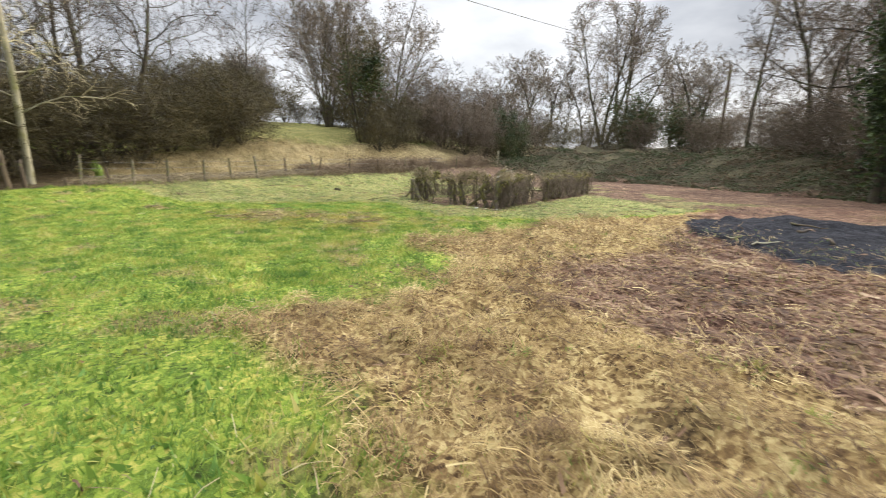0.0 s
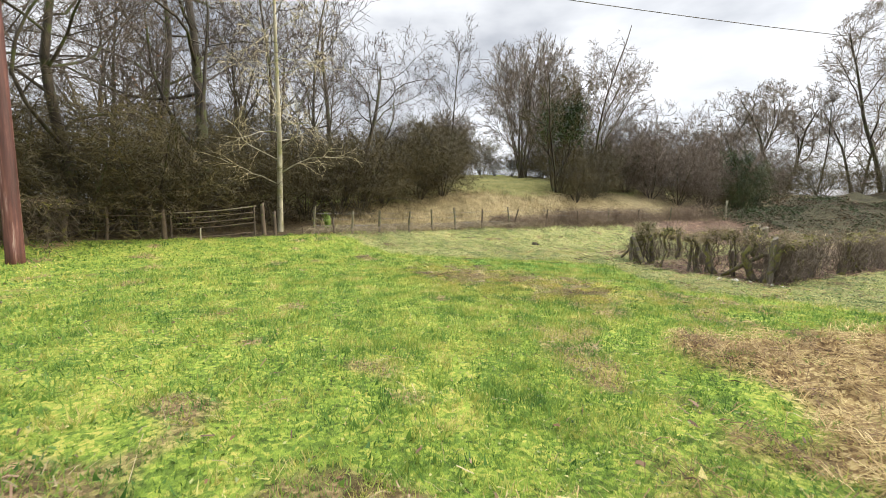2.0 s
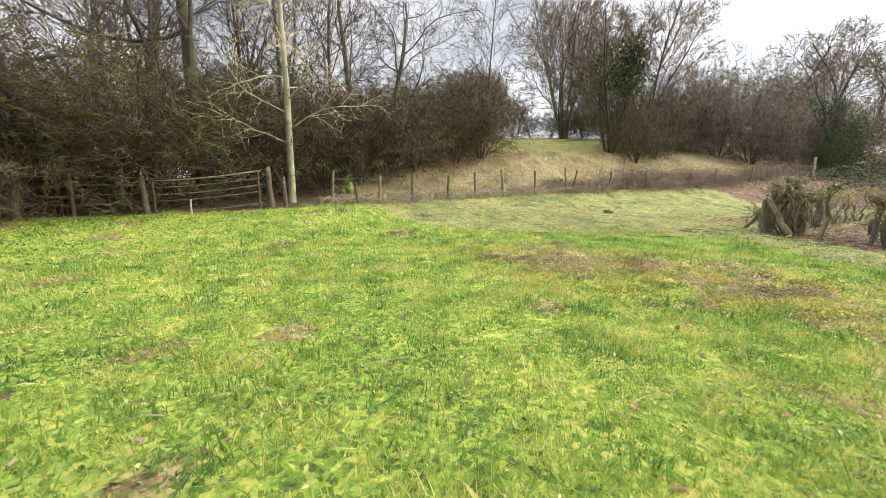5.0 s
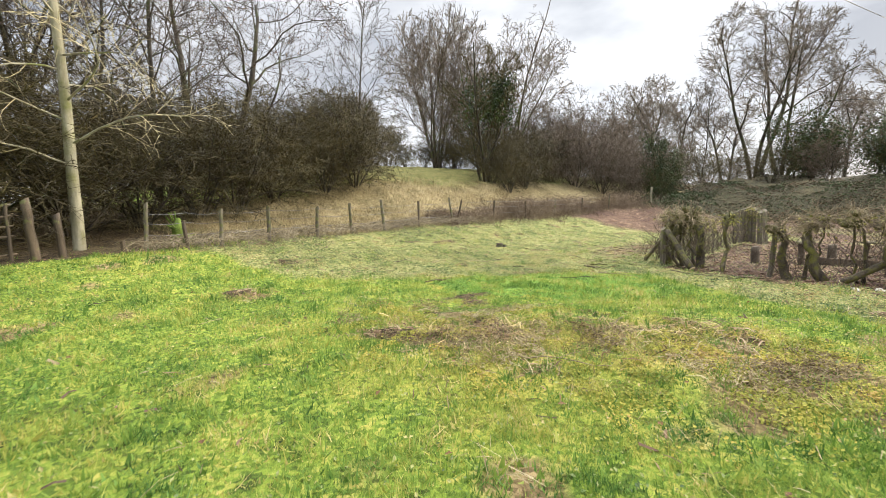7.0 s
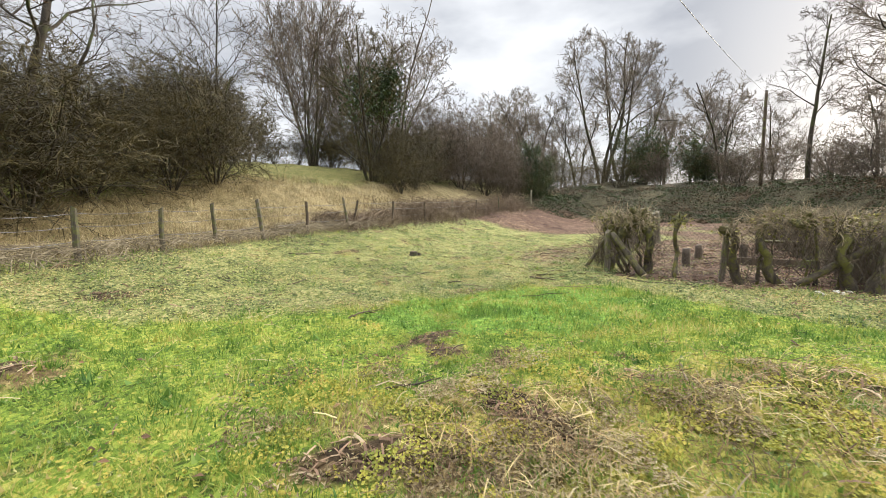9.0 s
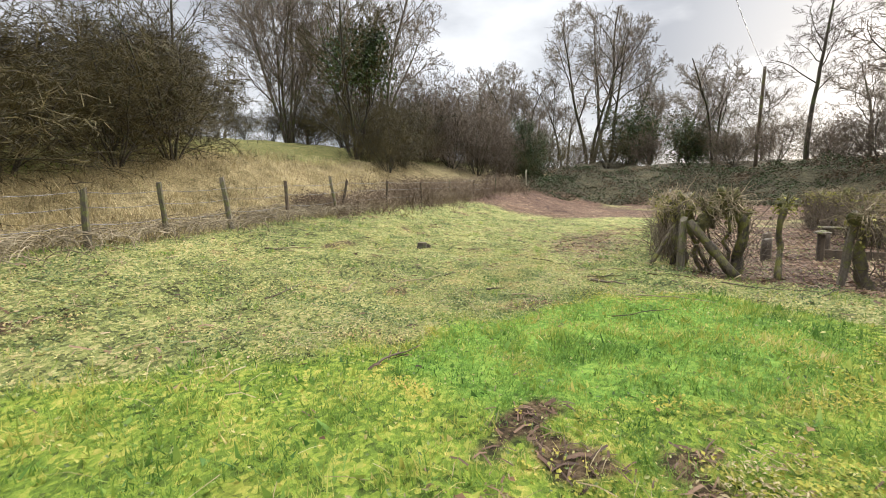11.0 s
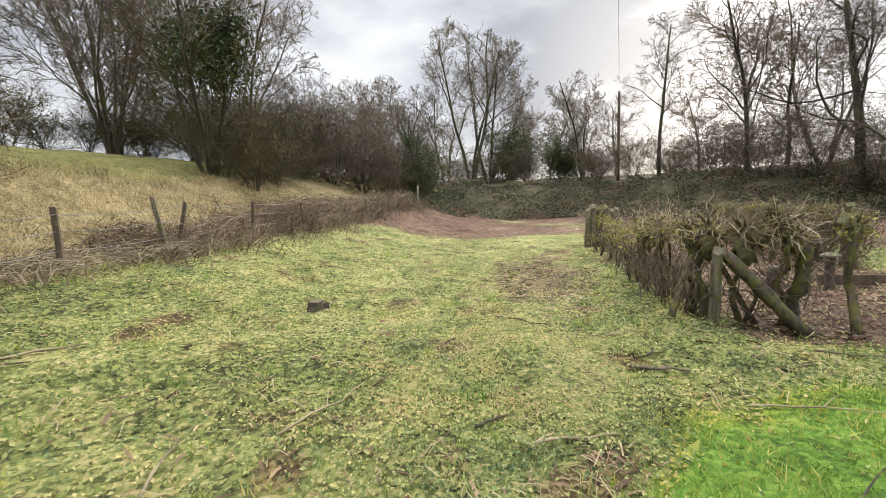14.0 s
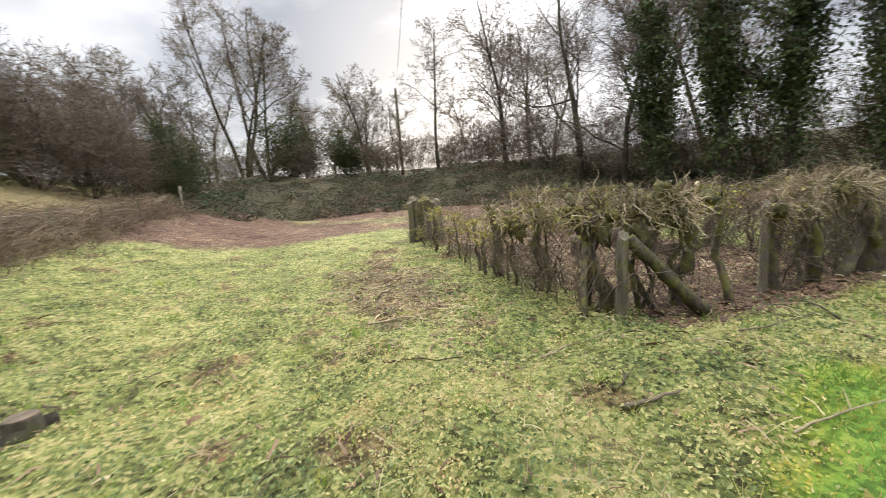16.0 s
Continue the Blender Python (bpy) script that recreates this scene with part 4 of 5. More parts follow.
# ---- poles and the wire ----
def utility_pole(x, y, height, radius, material, label, seed):
    pole = new("utility_pole")
    z = gz(x, y)
    pole.location = (x, y, z)
    n = 14
    pts = [(0, 0, -0.4 + (height + 0.4) * i / (n - 1)) for i in range(n)]
    part("shaft", path_tube(pts, [radius * (1.1 - 0.3 * i / (n - 1)) for i in range(n)], 14, 0.015, seed), material, pole, smooth_shade=True)
    cap = path_tube([(0, 0, height - 0.02), (0, 0, height + 0.05), (0, 0, height + 0.09)], [radius * 0.86, radius * 0.8, radius * 0.3], 10)
    part("cap", cap, M_WIRE, pole, "dull metal cap")
    ins = path_tube([(radius, 0, height - 0.35), (radius + 0.10, 0, height - 0.35), (radius + 0.14, 0, height - 0.28), (radius + 0.14, 0, height - 0.18)], [0.02, 0.02, 0.035, 0.025], 8)
    part("insulator", ins, M_WIRE, pole, "small insulator")
    tagged(pole, label, "pole")
    return Vector((x, y, z + height - 0.2))


top_a = utility_pole(-15.25, 6.75, 8.5, 0.17, M_POLE, "red-brown wooden utility pole in the grass", 3)
top_b = utility_pole(28.5, 44.2, 8.6, 0.15, M_POST_DARK, "dark wooden utility pole among the far trees", 4)
cable = new("cable")
cable.location = top_a
pts = []
for f in np.linspace(0, 1, 40):
    p = (top_b - top_a) * f
    p.z -= 1.6 * 4 * f * (1 - f) * 0.5
    pts.append(p)
part("strand", path_tube(pts, [0.014] * 40, 5), M_WIRE, cable)
tagged(cable, "thin overhead cable between two wooden poles", "cable")

# ---- the birch by the fence, with pale stem and drooping pale twigs ----
SLENDER = [(14, 0.018, 0.03, 30, 66, 0.24, 0.17, 0.26), (8, 0.16, -0.035, 8, 42, 0.46, 0.2, 0.5), (5, 0.2, -0.05, 6, 40, 0.6, 0.15, 0.6), (2, 0.2, -0.08, 0, 0, 0, 0, 0)]
TWIG_R = 0.009
birch = make_tree("tree", "slender pale-barked tree with drooping pale twigs by the fence", 36, 12.0, 0.135, SLENDER, M_PALE, M_TWIG_PALE, lean=0.0, sides=10)
birch.location = (-14.66, 14.7, gz(-14.66, 14.7) - 0.1)


# ---- the square of old hedge ----
def gnarled(seed, height, radius, bend=0.12):
    rng = np.random.default_rng(seed)
    n = 9
    x = y = 0.0
    pts, rad = [], []
    for i in range(n):
        f = i / (n - 1)
        pts.append((x, y, -0.1 + (height + 0.1) * f))
        x += rng.normal() * bend * 0.45
        y += rng.normal() * bend * 0.35
        rad.append(radius * (1.35 - 0.7 * f + (0.55 if f > 0.9 else 0.2 if f > 0.78 else 0)))
    return path_tube(pts, rad, 8, 0.22, seed), pts[-1]


def knot(seed, r):
    """A mossy knuckle of old cuts: swollen lobes with sawn stubs standing out of them."""
    rng = np.random.default_rng(seed)
    bm = bmesh.new()
    for k in range(rng.integers(2, 5)):
        m = Matrix.Translation(Vector(rng.normal(size=3)) * r * (0.75 if k else 0))
        bmesh.ops.create_icosphere(bm, subdivisions=2, radius=r * rng.uniform(0.55, 1.0), matrix=m)
    for v in bm.verts:
        v.co *= 1 + 0.7 * noise.noise(v.co * 9 + Vector((seed * 3.1, 0, 0))) + 0.5 * noise.noise(v.co * 24 + Vector((0, seed, 0)))
    for k in range(rng.integers(3, 8)):
        d = Vector((rng.normal() * 0.8, rng.normal() * 0.8, abs(rng.normal()) + 0.25)).normalized()
        q = rng.uniform(0.10, 0.2)
        bmesh.ops.create_cone(bm, cap_ends=True, segments=6, radius1=rng.uniform(0.012, 0.024), radius2=rng.uniform(0.008, 0.014), depth=q,
                              matrix=Matrix.Translation(d * (r * 0.7 + q * 0.35)) @ d.to_track_quat("Z", "Y").to_matrix().to_4x4())
    return bm


def netting(hedge, ax, ay, bx, by, height, gap, seed):
    """Old diamond wire netting hung along a run of hedge."""
    rng = np.random.default_rng(seed)
    o = Vector(hedge.location)
    u = Vector((bx - ax, by - ay, 0))
    length = u.length
    u.normalize()
    side = Vector((u.y, -u.x, 0)) * 0.13
    segs, mesh = [], 0.07

    def at(s, h):
        p = Vector((ax, ay, 0)) + u * s + side * (1 + 0.35 * math.sin(s * 2.3 + h * 3))
        return Vector((p.x, p.y, gz(p.x, p.y) + h - 0.05 * math.sin(s * 1.7))) - o

    for i in range(int(-height / mesh), int(length / mesh) + 1):
        for way in (1, -1):
            n = int(height / 0.14)
            for k in range(n):
                h0, h1 = height * k / n, height * (k + 1) / n
                s0, s1 = (i * mesh + h0, i * mesh + h1) if way > 0 else (i * mesh + height - h0, i * mesh + height - h1)
                if min(s0, s1) < 0 or max(s0, s1) > length or (gap and gap[0] < s0 < gap[1]):
                    continue
                segs.append((at(s0, h0), at(s1, h1), 0.0018, 0.0018))
    part("netting", mesh_from("netting", *tubes(segs, 3), M_RUST), None, hedge, "rusty diamond wire netting")["kind"] = "stuff"


def laid_hedge(ax, ay, bx, by, stems, height, seed, brush, thick, label, gap=None, low=0.35, top=900, full=99.0, heads=0.75, spread=0.08, net=True):
    """A run of old cut hedge: gnarled stems with mossy knuckles, cut twigs round the heads, brush and wire netting between."""
    rng = np.random.default_rng(seed)
    hedge = new("hedge")
    hedge.location = (ax, ay, gz(ax, ay))
    o = Vector(hedge.location)
    u = Vector((bx - ax, by - ay, 0))
    length = u.length
    u.normalize()
    side = Vector((-u.y, u.x, 0))

    def free(s):
        return (gap is None or not gap[0] < s < gap[1]) and -0.2 < s < length + 0.15

    places = [s for s in stems if free(s)]
    tips = []
    for i, s in enumerate(places):
        x, y = ax + u.x * s + side.x * rng.normal() * 0.07, ay + u.y * s + side.y * rng.normal() * 0.07
        h = height * (rng.uniform(0.86, 1.04) if s < full or s > 7.2 else rng.uniform(0.4, 0.95))
        bm, tip = gnarled(seed * 50 + i, h - 0.1, rng.uniform(0.05, 0.085) if rng.uniform() < 0.45 and s < full else rng.uniform(0.014, 0.028), rng.uniform(0.06, 0.15))
        st = part("stem", bm, M_HEDGE, hedge, "gnarled mossy hedge stem", True)
        st.location = Vector((x, y, gz(x, y))) - o
        tips.append((s, st.location + Vector(tip)))
        if rng.uniform() < heads and s < full:
            kn = part("knuckle", knot(seed + i, rng.uniform(0.07, 0.125)), M_MOSS, st, "mossy knuckle of old cuts", True)
            kn.location = tip
    segs = []
    for _ in range(top):
        s, tip = tips[rng.integers(len(tips))]
        if s > full and rng.uniform() < 0.72:
            continue
        p = tip + u * rng.normal() * spread + side * rng.normal() * thick * 0.35
        p.z = tip.z + rng.normal() * 0.07 + 0.02
        d = (u * rng.normal() * 0.8 + side * rng.normal() * 0.7 + Vector((0, 0, rng.normal() * 0.8))).normalized()
        r = rng.uniform(0.002, 0.008)
        for _ in range(4):
            q = p + d * rng.uniform(0.03, 0.12)
            segs.append((p, q, r, r * 0.8))
            p, r = q, r * 0.8
            d = (d + Vector(rng.normal(size=3)) * 0.4 + Vector((0, 0, -0.08))).normalized()
    part("woven_top", mesh_from("woven_top", *tubes(segs, 3), M_CUT), None, hedge, "woven cut twigs along the top")["kind"] = "stuff"
    segs = []
    for _ in range(brush):
        s = places[rng.integers(len(places))] + rng.normal() * 0.16
        if not free(s) or (s > full and rng.uniform() < 0.6):
            continue
        p = Vector((ax + u.x * s, ay + u.y * s, 0)) + side * rng.normal() * thick * 0.4
        p.z = gz(p.x, p.y) + rng.uniform(-0.02, height * low * (0.3 if s > full else 1))
        d = (Vector((0, 0, 1.0)) + u * rng.normal() * 0.6 + side * rng.normal() * 0.3).normalized()
        r = rng.uniform(0.002, 0.009)
        for _ in range(5):
            q = p + d * rng.uniform(0.07, 0.2)
            if q.z - gz(ax, ay) > height + 0.05:
                break
            segs.append((p - o, q - o, r, r * 0.85))
            p, r = q, r * 0.85
            d = (d + Vector(rng.normal(size=3)) * 0.4).normalized()
    part("brush", mesh_from("brush", *tubes(segs, 3), M_BRUSH), None, hedge, "tangle of thin bare stems")["kind"] = "stuff"
    pts = []
    for _ in range(int(length * 230)):
        s, tip = tips[rng.integers(len(tips))]
        p = tip + u * rng.normal() * 0.11 + side * rng.normal() * thick * 0.3
        pts.append((p.x, p.y, p.z - abs(rng.normal()) * 0.14 + 0.08))
    part("moss", mesh_from("moss", *flakes(pts, 0.048, seed, shape=0.8), M_MOSSLEAF), None, hedge, "yellow-green moss and small leaves")["kind"] = "stuff"
    if net:
        netting(hedge, ax, ay, bx, by, height * 0.9, gap, seed)
    return tagged(hedge, label, "hedge")


M_RUST = bark("rusty_wire", [(0.3, (0.05, 0.035, 0.025)), (0.7, (0.13, 0.10, 0.08))], scale=5, stretch=(1, 1, 1), bump=0.0)
M_MOSS = bark("moss", [(0.3, (0.03, 0.028, 0.011)), (0.5, (0.085, 0.079, 0.02)), (0.7, (0.19, 0.165, 0.042))], scale=14, stretch=(1, 1, 1), bump=1.0)
M_CUT = bark("cut_hedge_twigs", [(0.3, (0.075, 0.056, 0.033)), (0.55, (0.23, 0.18, 0.11)), (0.75, (0.48, 0.40, 0.27))], scale=4, bump=0.0)
M_CANE = bark("pale_canes", [(0.3, (0.10, 0.075, 0.045)), (0.55, (0.24, 0.19, 0.115)), (0.75, (0.44, 0.37, 0.25))], scale=3, bump=0.0)
M_BRUSH = bark("hedge_brush", [(0.3, (0.042, 0.032, 0.021)), (0.7, (0.15, 0.115, 0.075))], scale=3, bump=0.0)
M_MOSSLEAF = leafy("moss_tufts", [(0.2, (0.09, 0.085, 0.02)), (0.5, (0.23, 0.22, 0.045)), (0.85, (0.38, 0.33, 0.10))], 0.3)
AX, AY, BX, BY, CX, CY, DX, DY = -1.42, 17.35, 1.85, 14.6, 3.5, 23.6, 8.0, 22.9
laid_hedge(AX + 0.25, AY - 0.2, BX, BY, [0.15, 0.32, 0.5, 0.62, 2.15, 2.3, 2.55, 2.62, 3.05, 3.2, 3.45, 3.6, 3.75, 3.88], 1.2, 61, 230, 0.26, "old gnarled hedge of mossy stems with open gaps", low=0.6, top=1500)
laid_hedge(AX, AY, CX, CY, [0.2, 0.45, 1.0, 1.15, 1.3, 1.85, 2.1, 2.6, 2.9, 3.3, 3.8, 4.3, 4.9, 5.5, 6.2, 6.9, 7.35, 7.55, 7.85], 1.18, 62, 700, 0.32, "old thinning hedge of bare stems behind wire netting", top=1300, spread=0.17, full=2.7, heads=0.6)
laid_hedge(BX, BY, DX, DY, [0.3, 0.5, 0.95, 1.3, 1.7, 2.1, 2.45, 4.2, 4.6, 5.2, 5.5, 6.1, 6.6, 7.3, 7.8, 8.5, 9.0, 9.7], 1.2, 63, 2000, 0.42, "old dense hedge with a narrow way in", gap=(2.75, 4.0), low=0.6, top=1200, heads=0.5, spread=0.25)
# one stem that stands apart
lone = new("pollard")
lone.location = (-0.36, 16.36, gz(-0.36, 16.36) - 0.03)
part("stem", path_tube([(-0.12, -0.12, -0.1), (-0.08, -0.08, 0.16), (0.0, 0.0, 0.42), (0.06, 0.05, 0.5), (0.0, 0.04, 0.66), (-0.05, 0.0, 0.86), (-0.02, 0.0, 1.02), (0.03, 0.02, 1.12)],
                       [0.05, 0.042, 0.04, 0.05, 0.036, 0.036, 0.045, 0.07], 8, 0.2, 77), M_HEDGE, lone, smooth_shade=True)
part("knuckle", knot(78, 0.075), M_MOSS, lone, "mossy knuckle of old cuts", True).location = (0.03, 0.02, 1.1)
rng_f = np.random.default_rng(79)
part("moss", mesh_from("moss", *flakes(np.array((0.03, 0.02, 1.08)) + rng_f.normal(size=(170, 3)) * 0.075, 0.045, 80, shape=0.8), M_MOSSLEAF), None, lone, "yellow-green moss and small leaves")["kind"] = "stuff"
tagged(lone, "single crooked mossy pollard standing apart in the hedge", "shrub")


def stake(x, y, h, r, label, material, tilt=(0, 0, 0), seed=0, cut=0.03):
    p = new("hedge_post")
    p.location = (x, y, gz(x, y) - 0.04)
    p.rotation_euler = [radians(a) for a in tilt]
    part("shaft", post_mesh(h, r * 0.88, seed, cut + 0.02, 6), material, p)
    return tagged(p, label, "post", "posts of the hedge")


def strut(a, b, r, label, seed):
    p = new("hedge_strut")
    p.location = (a[0], a[1], gz(a[0], a[1]))
    o = Vector(p.location)
    a, b = Vector((a[0], a[1], o.z + a[2])), Vector((b[0], b[1], gz(b[0], b[1]) + b[2]))
    pts = [a.lerp(b, f) - o for f in np.linspace(0, 1, 7)]
    part("shaft", path_tube(pts, [r * 1.1, r * 1.05, r * 0.9, r, r * 0.88, r * 0.92, r * 0.8], 7, 0.24, seed), M_HEDGE, p, smooth_shade=True)
    end = path_tube([pts[0], pts[0] + (pts[0] - pts[1]).normalized() * 0.012], [r * 0.95, r * 0.9], 9)
    part("sawn_end", end, M_SAWN, p, "pale sawn end")
    return tagged(p, label, "strut", "struts of the hedge")


M_MOSS_BRIGHT = bark("bright_moss", [(0.3, (0.03, 0.05, 0.005)), (0.5, (0.08, 0.12, 0.01)), (0.7, (0.14, 0.19, 0.02))], scale=12, stretch=(1, 1, 1), bump=1.0)
M_FLINT = bark("pale_flint", [(0.3, (0.34, 0.31, 0.26)), (0.7, (0.66, 0.63, 0.56))], scale=20, stretch=(1, 1, 1), rough=0.6)
M_SAWN = bark("sawn_wood", [(0.3, (0.42, 0.32, 0.18)), (0.7, (0.66, 0.55, 0.36))], scale=12, stretch=(1, 1, 1))
stake(-1.31, 17.19, 0.9, 0.07, "grey weathered corner post of the hedge", M_POST, (1, -2, 20), 5)
strut((-0.95, 16.47, 0.03), (-1.27, 17.12, 0.82), 0.07, "thick mossy leaning strut at the hedge corner", 6)
strut((-1.62, 17.5, 0.02), (-1.1, 17.6, 0.75), 0.04, "thin leaning strut against the hedge", 7)
strut((-0.95, 16.95, 0.02), (-1.2, 17.25, 0.75), 0.035, "dark thin strut behind the corner post", 8)
stake(0.25, 15.95, 1.1, 0.055, "dark hedge post between gnarled stems", M_POST, (2, 2, 10), 9)
stake(1.85, 14.6, 1.22, 0.085, "broad weathered corner post at the hedge front", M_POST, (1, 1, 30), 10)
strut((0.95, 15.15, 0.02), (1.75, 14.7, 0.78), 0.06, "mossy strut leaning on the front corner post", 11)
stake(3.45, 16.75, 1.15, 0.05, "pale narrow post beside the way in", M_SAWN, (0, 2, 0), 12)
stake(4.43, 18.1, 1.25, 0.09, "mossy round post beside the way in", M_MOSS, (0, 3, 0), 13)
strut((4.9, 18.25, 0.02), (4.5, 18.15, 0.75), 0.035, "thin strut against the mossy post", 14)
stake(3.5, 23.6, 1.25, 0.09, "weathered end post of the hedge", M_POST, (0, 0, 0), 15)
stake(3.3, 23.2, 1.15, 0.14, "mossy end post beside the hedge", M_HEDGE, (0, 0, 0), 16)
for k, (h, r) in enumerate([(1.16, 0.09), (1.2, 0.10), (1.1, 0.085), (1.2, 0.09), (1.14, 0.10), (1.18, 0.08)]):
    stake(3.05 + 0.125 * k, 23.35 - 0.125 * k + 0.03 * (k % 2), h, r, "grey-green weathered post in a tight row of posts", M_POST, (2 - k, k - 2, 15 * k), 140 + k)
# pale flints along the foot of the hedge
rng_f = np.random.default_rng(301)
for k in range(9):
    x, y = 0.75 + 0.16 * k + rng_f.normal() * 0.06, 14.75 - 0.035 * k + rng_f.normal() * 0.12
    flint = bmesh.new()
    bmesh.ops.create_icosphere(flint, subdivisions=2, radius=rng_f.uniform(0.025, 0.055))
    for v in flint.verts:
        v.co *= 1 + 0.5 * noise.noise(v.co * 22 + Vector((k * 2.7, 0, 0)))
        v.co.z *= 0.65
    me = bpy.data.meshes.new("stone")
    flint.to_mesh(me)
    flint.free()
    me.materials.append(M_FLINT)
    stone = new("stone", me)
    stone.location = (x, y, gz(x, y) + 0.02)
    tagged(stone, "small pale flint lying at the hedge foot", "stone", "flints along the hedge")

# things inside the hedge
bench = new("bench")
bench.location = (4.4, 18.9, gz(4.4, 18.9))
for k, off in enumerate((-0.11, 0.11)):
    bm = bmesh.new()
    bmesh.ops.create_cube(bm, size=1.0)
    bmesh.ops.scale(bm, vec=(1.0, 0.15, 0.04), verts=bm.verts)
    bmesh.ops.bevel(bm, geom=bm.edges, offset=0.008, segments=1, affect="EDGES")
    bmesh.ops.translate(bm, vec=(0, off, 0.40), verts=bm.verts)
    part("plank", bm, M_HEDGE, bench, "grey wooden plank")
for off in (-0.4, 0.4):
    bm = post_mesh(0.39, 0.06, 8, 0)
    bmesh.ops.translate(bm, vec=(off, 0, 0), verts=bm.verts)
    part("leg", bm, M_POST_DARK, bench)
bench.rotation_euler = (0, 0, radians(-40))
tagged(bench, "rough plank bench inside the old hedge", "bench")
lamp = new("garden_light")
lamp.location = (1.52, 17.24, gz(1.52, 17.24))
part("stake", post_mesh(0.50, 0.06, 19, 0), M_POST_DARK, lamp, smooth_shade=True)
part("cap", path_tube([(0, 0, 0.50), (0, 0, 0.53), (0, 0, 0.56)], [0.12, 0.12, 0.05], 14), M_POST, lamp, "pale round cap")
tagged(lamp, "short dark post with a pale round cap", "post")
for i, (x, y, h) in enumerate([(0.8, 17.6, 0.42), (1.9, 18.6, 0.35), (2.6, 18.0, 0.4)]):
    p = new("post_stub")
    p.location = (x, y, gz(x, y))
    part("shaft", post_mesh(h, 0.09, 120 + i, 0.02), M_POST_DARK, p, smooth_shade=True)
    tagged(p, "short dark wooden stub inside the hedge", "post", "stubs inside the hedge")
board = new("board")
board.location = (2.4, 17.0, gz(2.4, 17.0))
bm = bmesh.new()
bmesh.ops.create_cube(bm, size=1.0)
bmesh.ops.scale(bm, vec=(1.5, 0.05, 0.16), verts=bm.verts)
bmesh.ops.bevel(bm, geom=bm.edges, offset=0.008, segments=1, affect="EDGES")
bmesh.ops.translate(bm, vec=(0, 0, 0.08), verts=bm.verts)
part("plank", bm, M_POST_DARK, board)
board.rotation_euler = (0, 0, radians(-38))
tagged(board, "dark wooden edging board on the ground", "board")

# white-topped marker at the end of the fence
far_post = new("marker_post")
far_post.location = (5.2, 41.0, gz(5.2, 41.0))
part("shaft", post_mesh(2.42 - gz(5.2, 41.0), 0.07, 21), M_PALE, far_post, smooth_shade=True)
tagged(far_post, "pale marker post at the far fence end", "post")


# ---- stump, sticks and logs ----
def stump(x, y, r, h, seed):
    st = new("tree_stump")
    st.location = (x, y, gz(x, y) - 0.03)
    part("bole", path_tube([(0, 0, -0.1), (0, 0, 0.03), (0.01, 0, h * 0.6), (0.01, 0, h)], [r * 1.5, r * 1.15, r, r * 0.95], 12, 0.09, seed), M_BARK, st, smooth_shade=False)
    part("cut_face", path_tube([(0.01, 0, h - 0.005), (0.01, 0, h + 0.008)], [r * 0.9, r * 0.86], 12, 0.05, seed), M_POST_DARK, st, "dark sawn face")
    part("shoot", path_tube([(r * 1.3, 0.02, -0.05), (r * 1.4, 0.02, h * 0.45), (r * 1.4, 0.03, h * 0.6)], [r * 0.55, r * 0.45, r * 0.4], 8, 0.1, seed + 1), M_BARK, st)
    return tagged(st, "low cut tree stump with a smaller stub", "stump")


stump(-5.23, 20.15, 0.105, 0.14, 5)


def stick(x, y, length, r, turn, seed, material, label, fork=True):
    rng = np.random.default_rng(seed)
    ob = new("fallen_branch")
    ob.location = (x, y, gz(x, y) + 0.02)
    c, s = math.cos(radians(turn)), math.sin(radians(turn))
    n = 7
    pts, off = [], 0.0
    for i in range(n):
        f = length * (i / (n - 1) - 0.5)
        off += rng.normal() * 0.012 * length
        px, py = c * f - s * off, s * f + c * off
        pts.append((px, py, gz(x + px, y + py) + 0.02 + abs(rng.normal()) * 0.012 - ob.location.z))
    part("stem", path_tube(pts, [r * (1 - 0.6 * i / (n - 1)) for i in range(n)], 6, 0.1, seed), material, ob, smooth_shade=True)
    if fork:
        a = Vector(pts[3])
        b = a + Vector((c * 0.7 - s * 0.6, s * 0.7 + c * 0.6, 0.12)) * length * 0.28
        part("side_twig", path_tube([a, a.lerp(b, 0.5) + Vector((0, 0, 0.01)), b], [r * 0.5, r * 0.4, r * 0.2], 5, 0.1, seed), material, ob)
    return tagged(ob, label, "branch", "fallen sticks on the field")


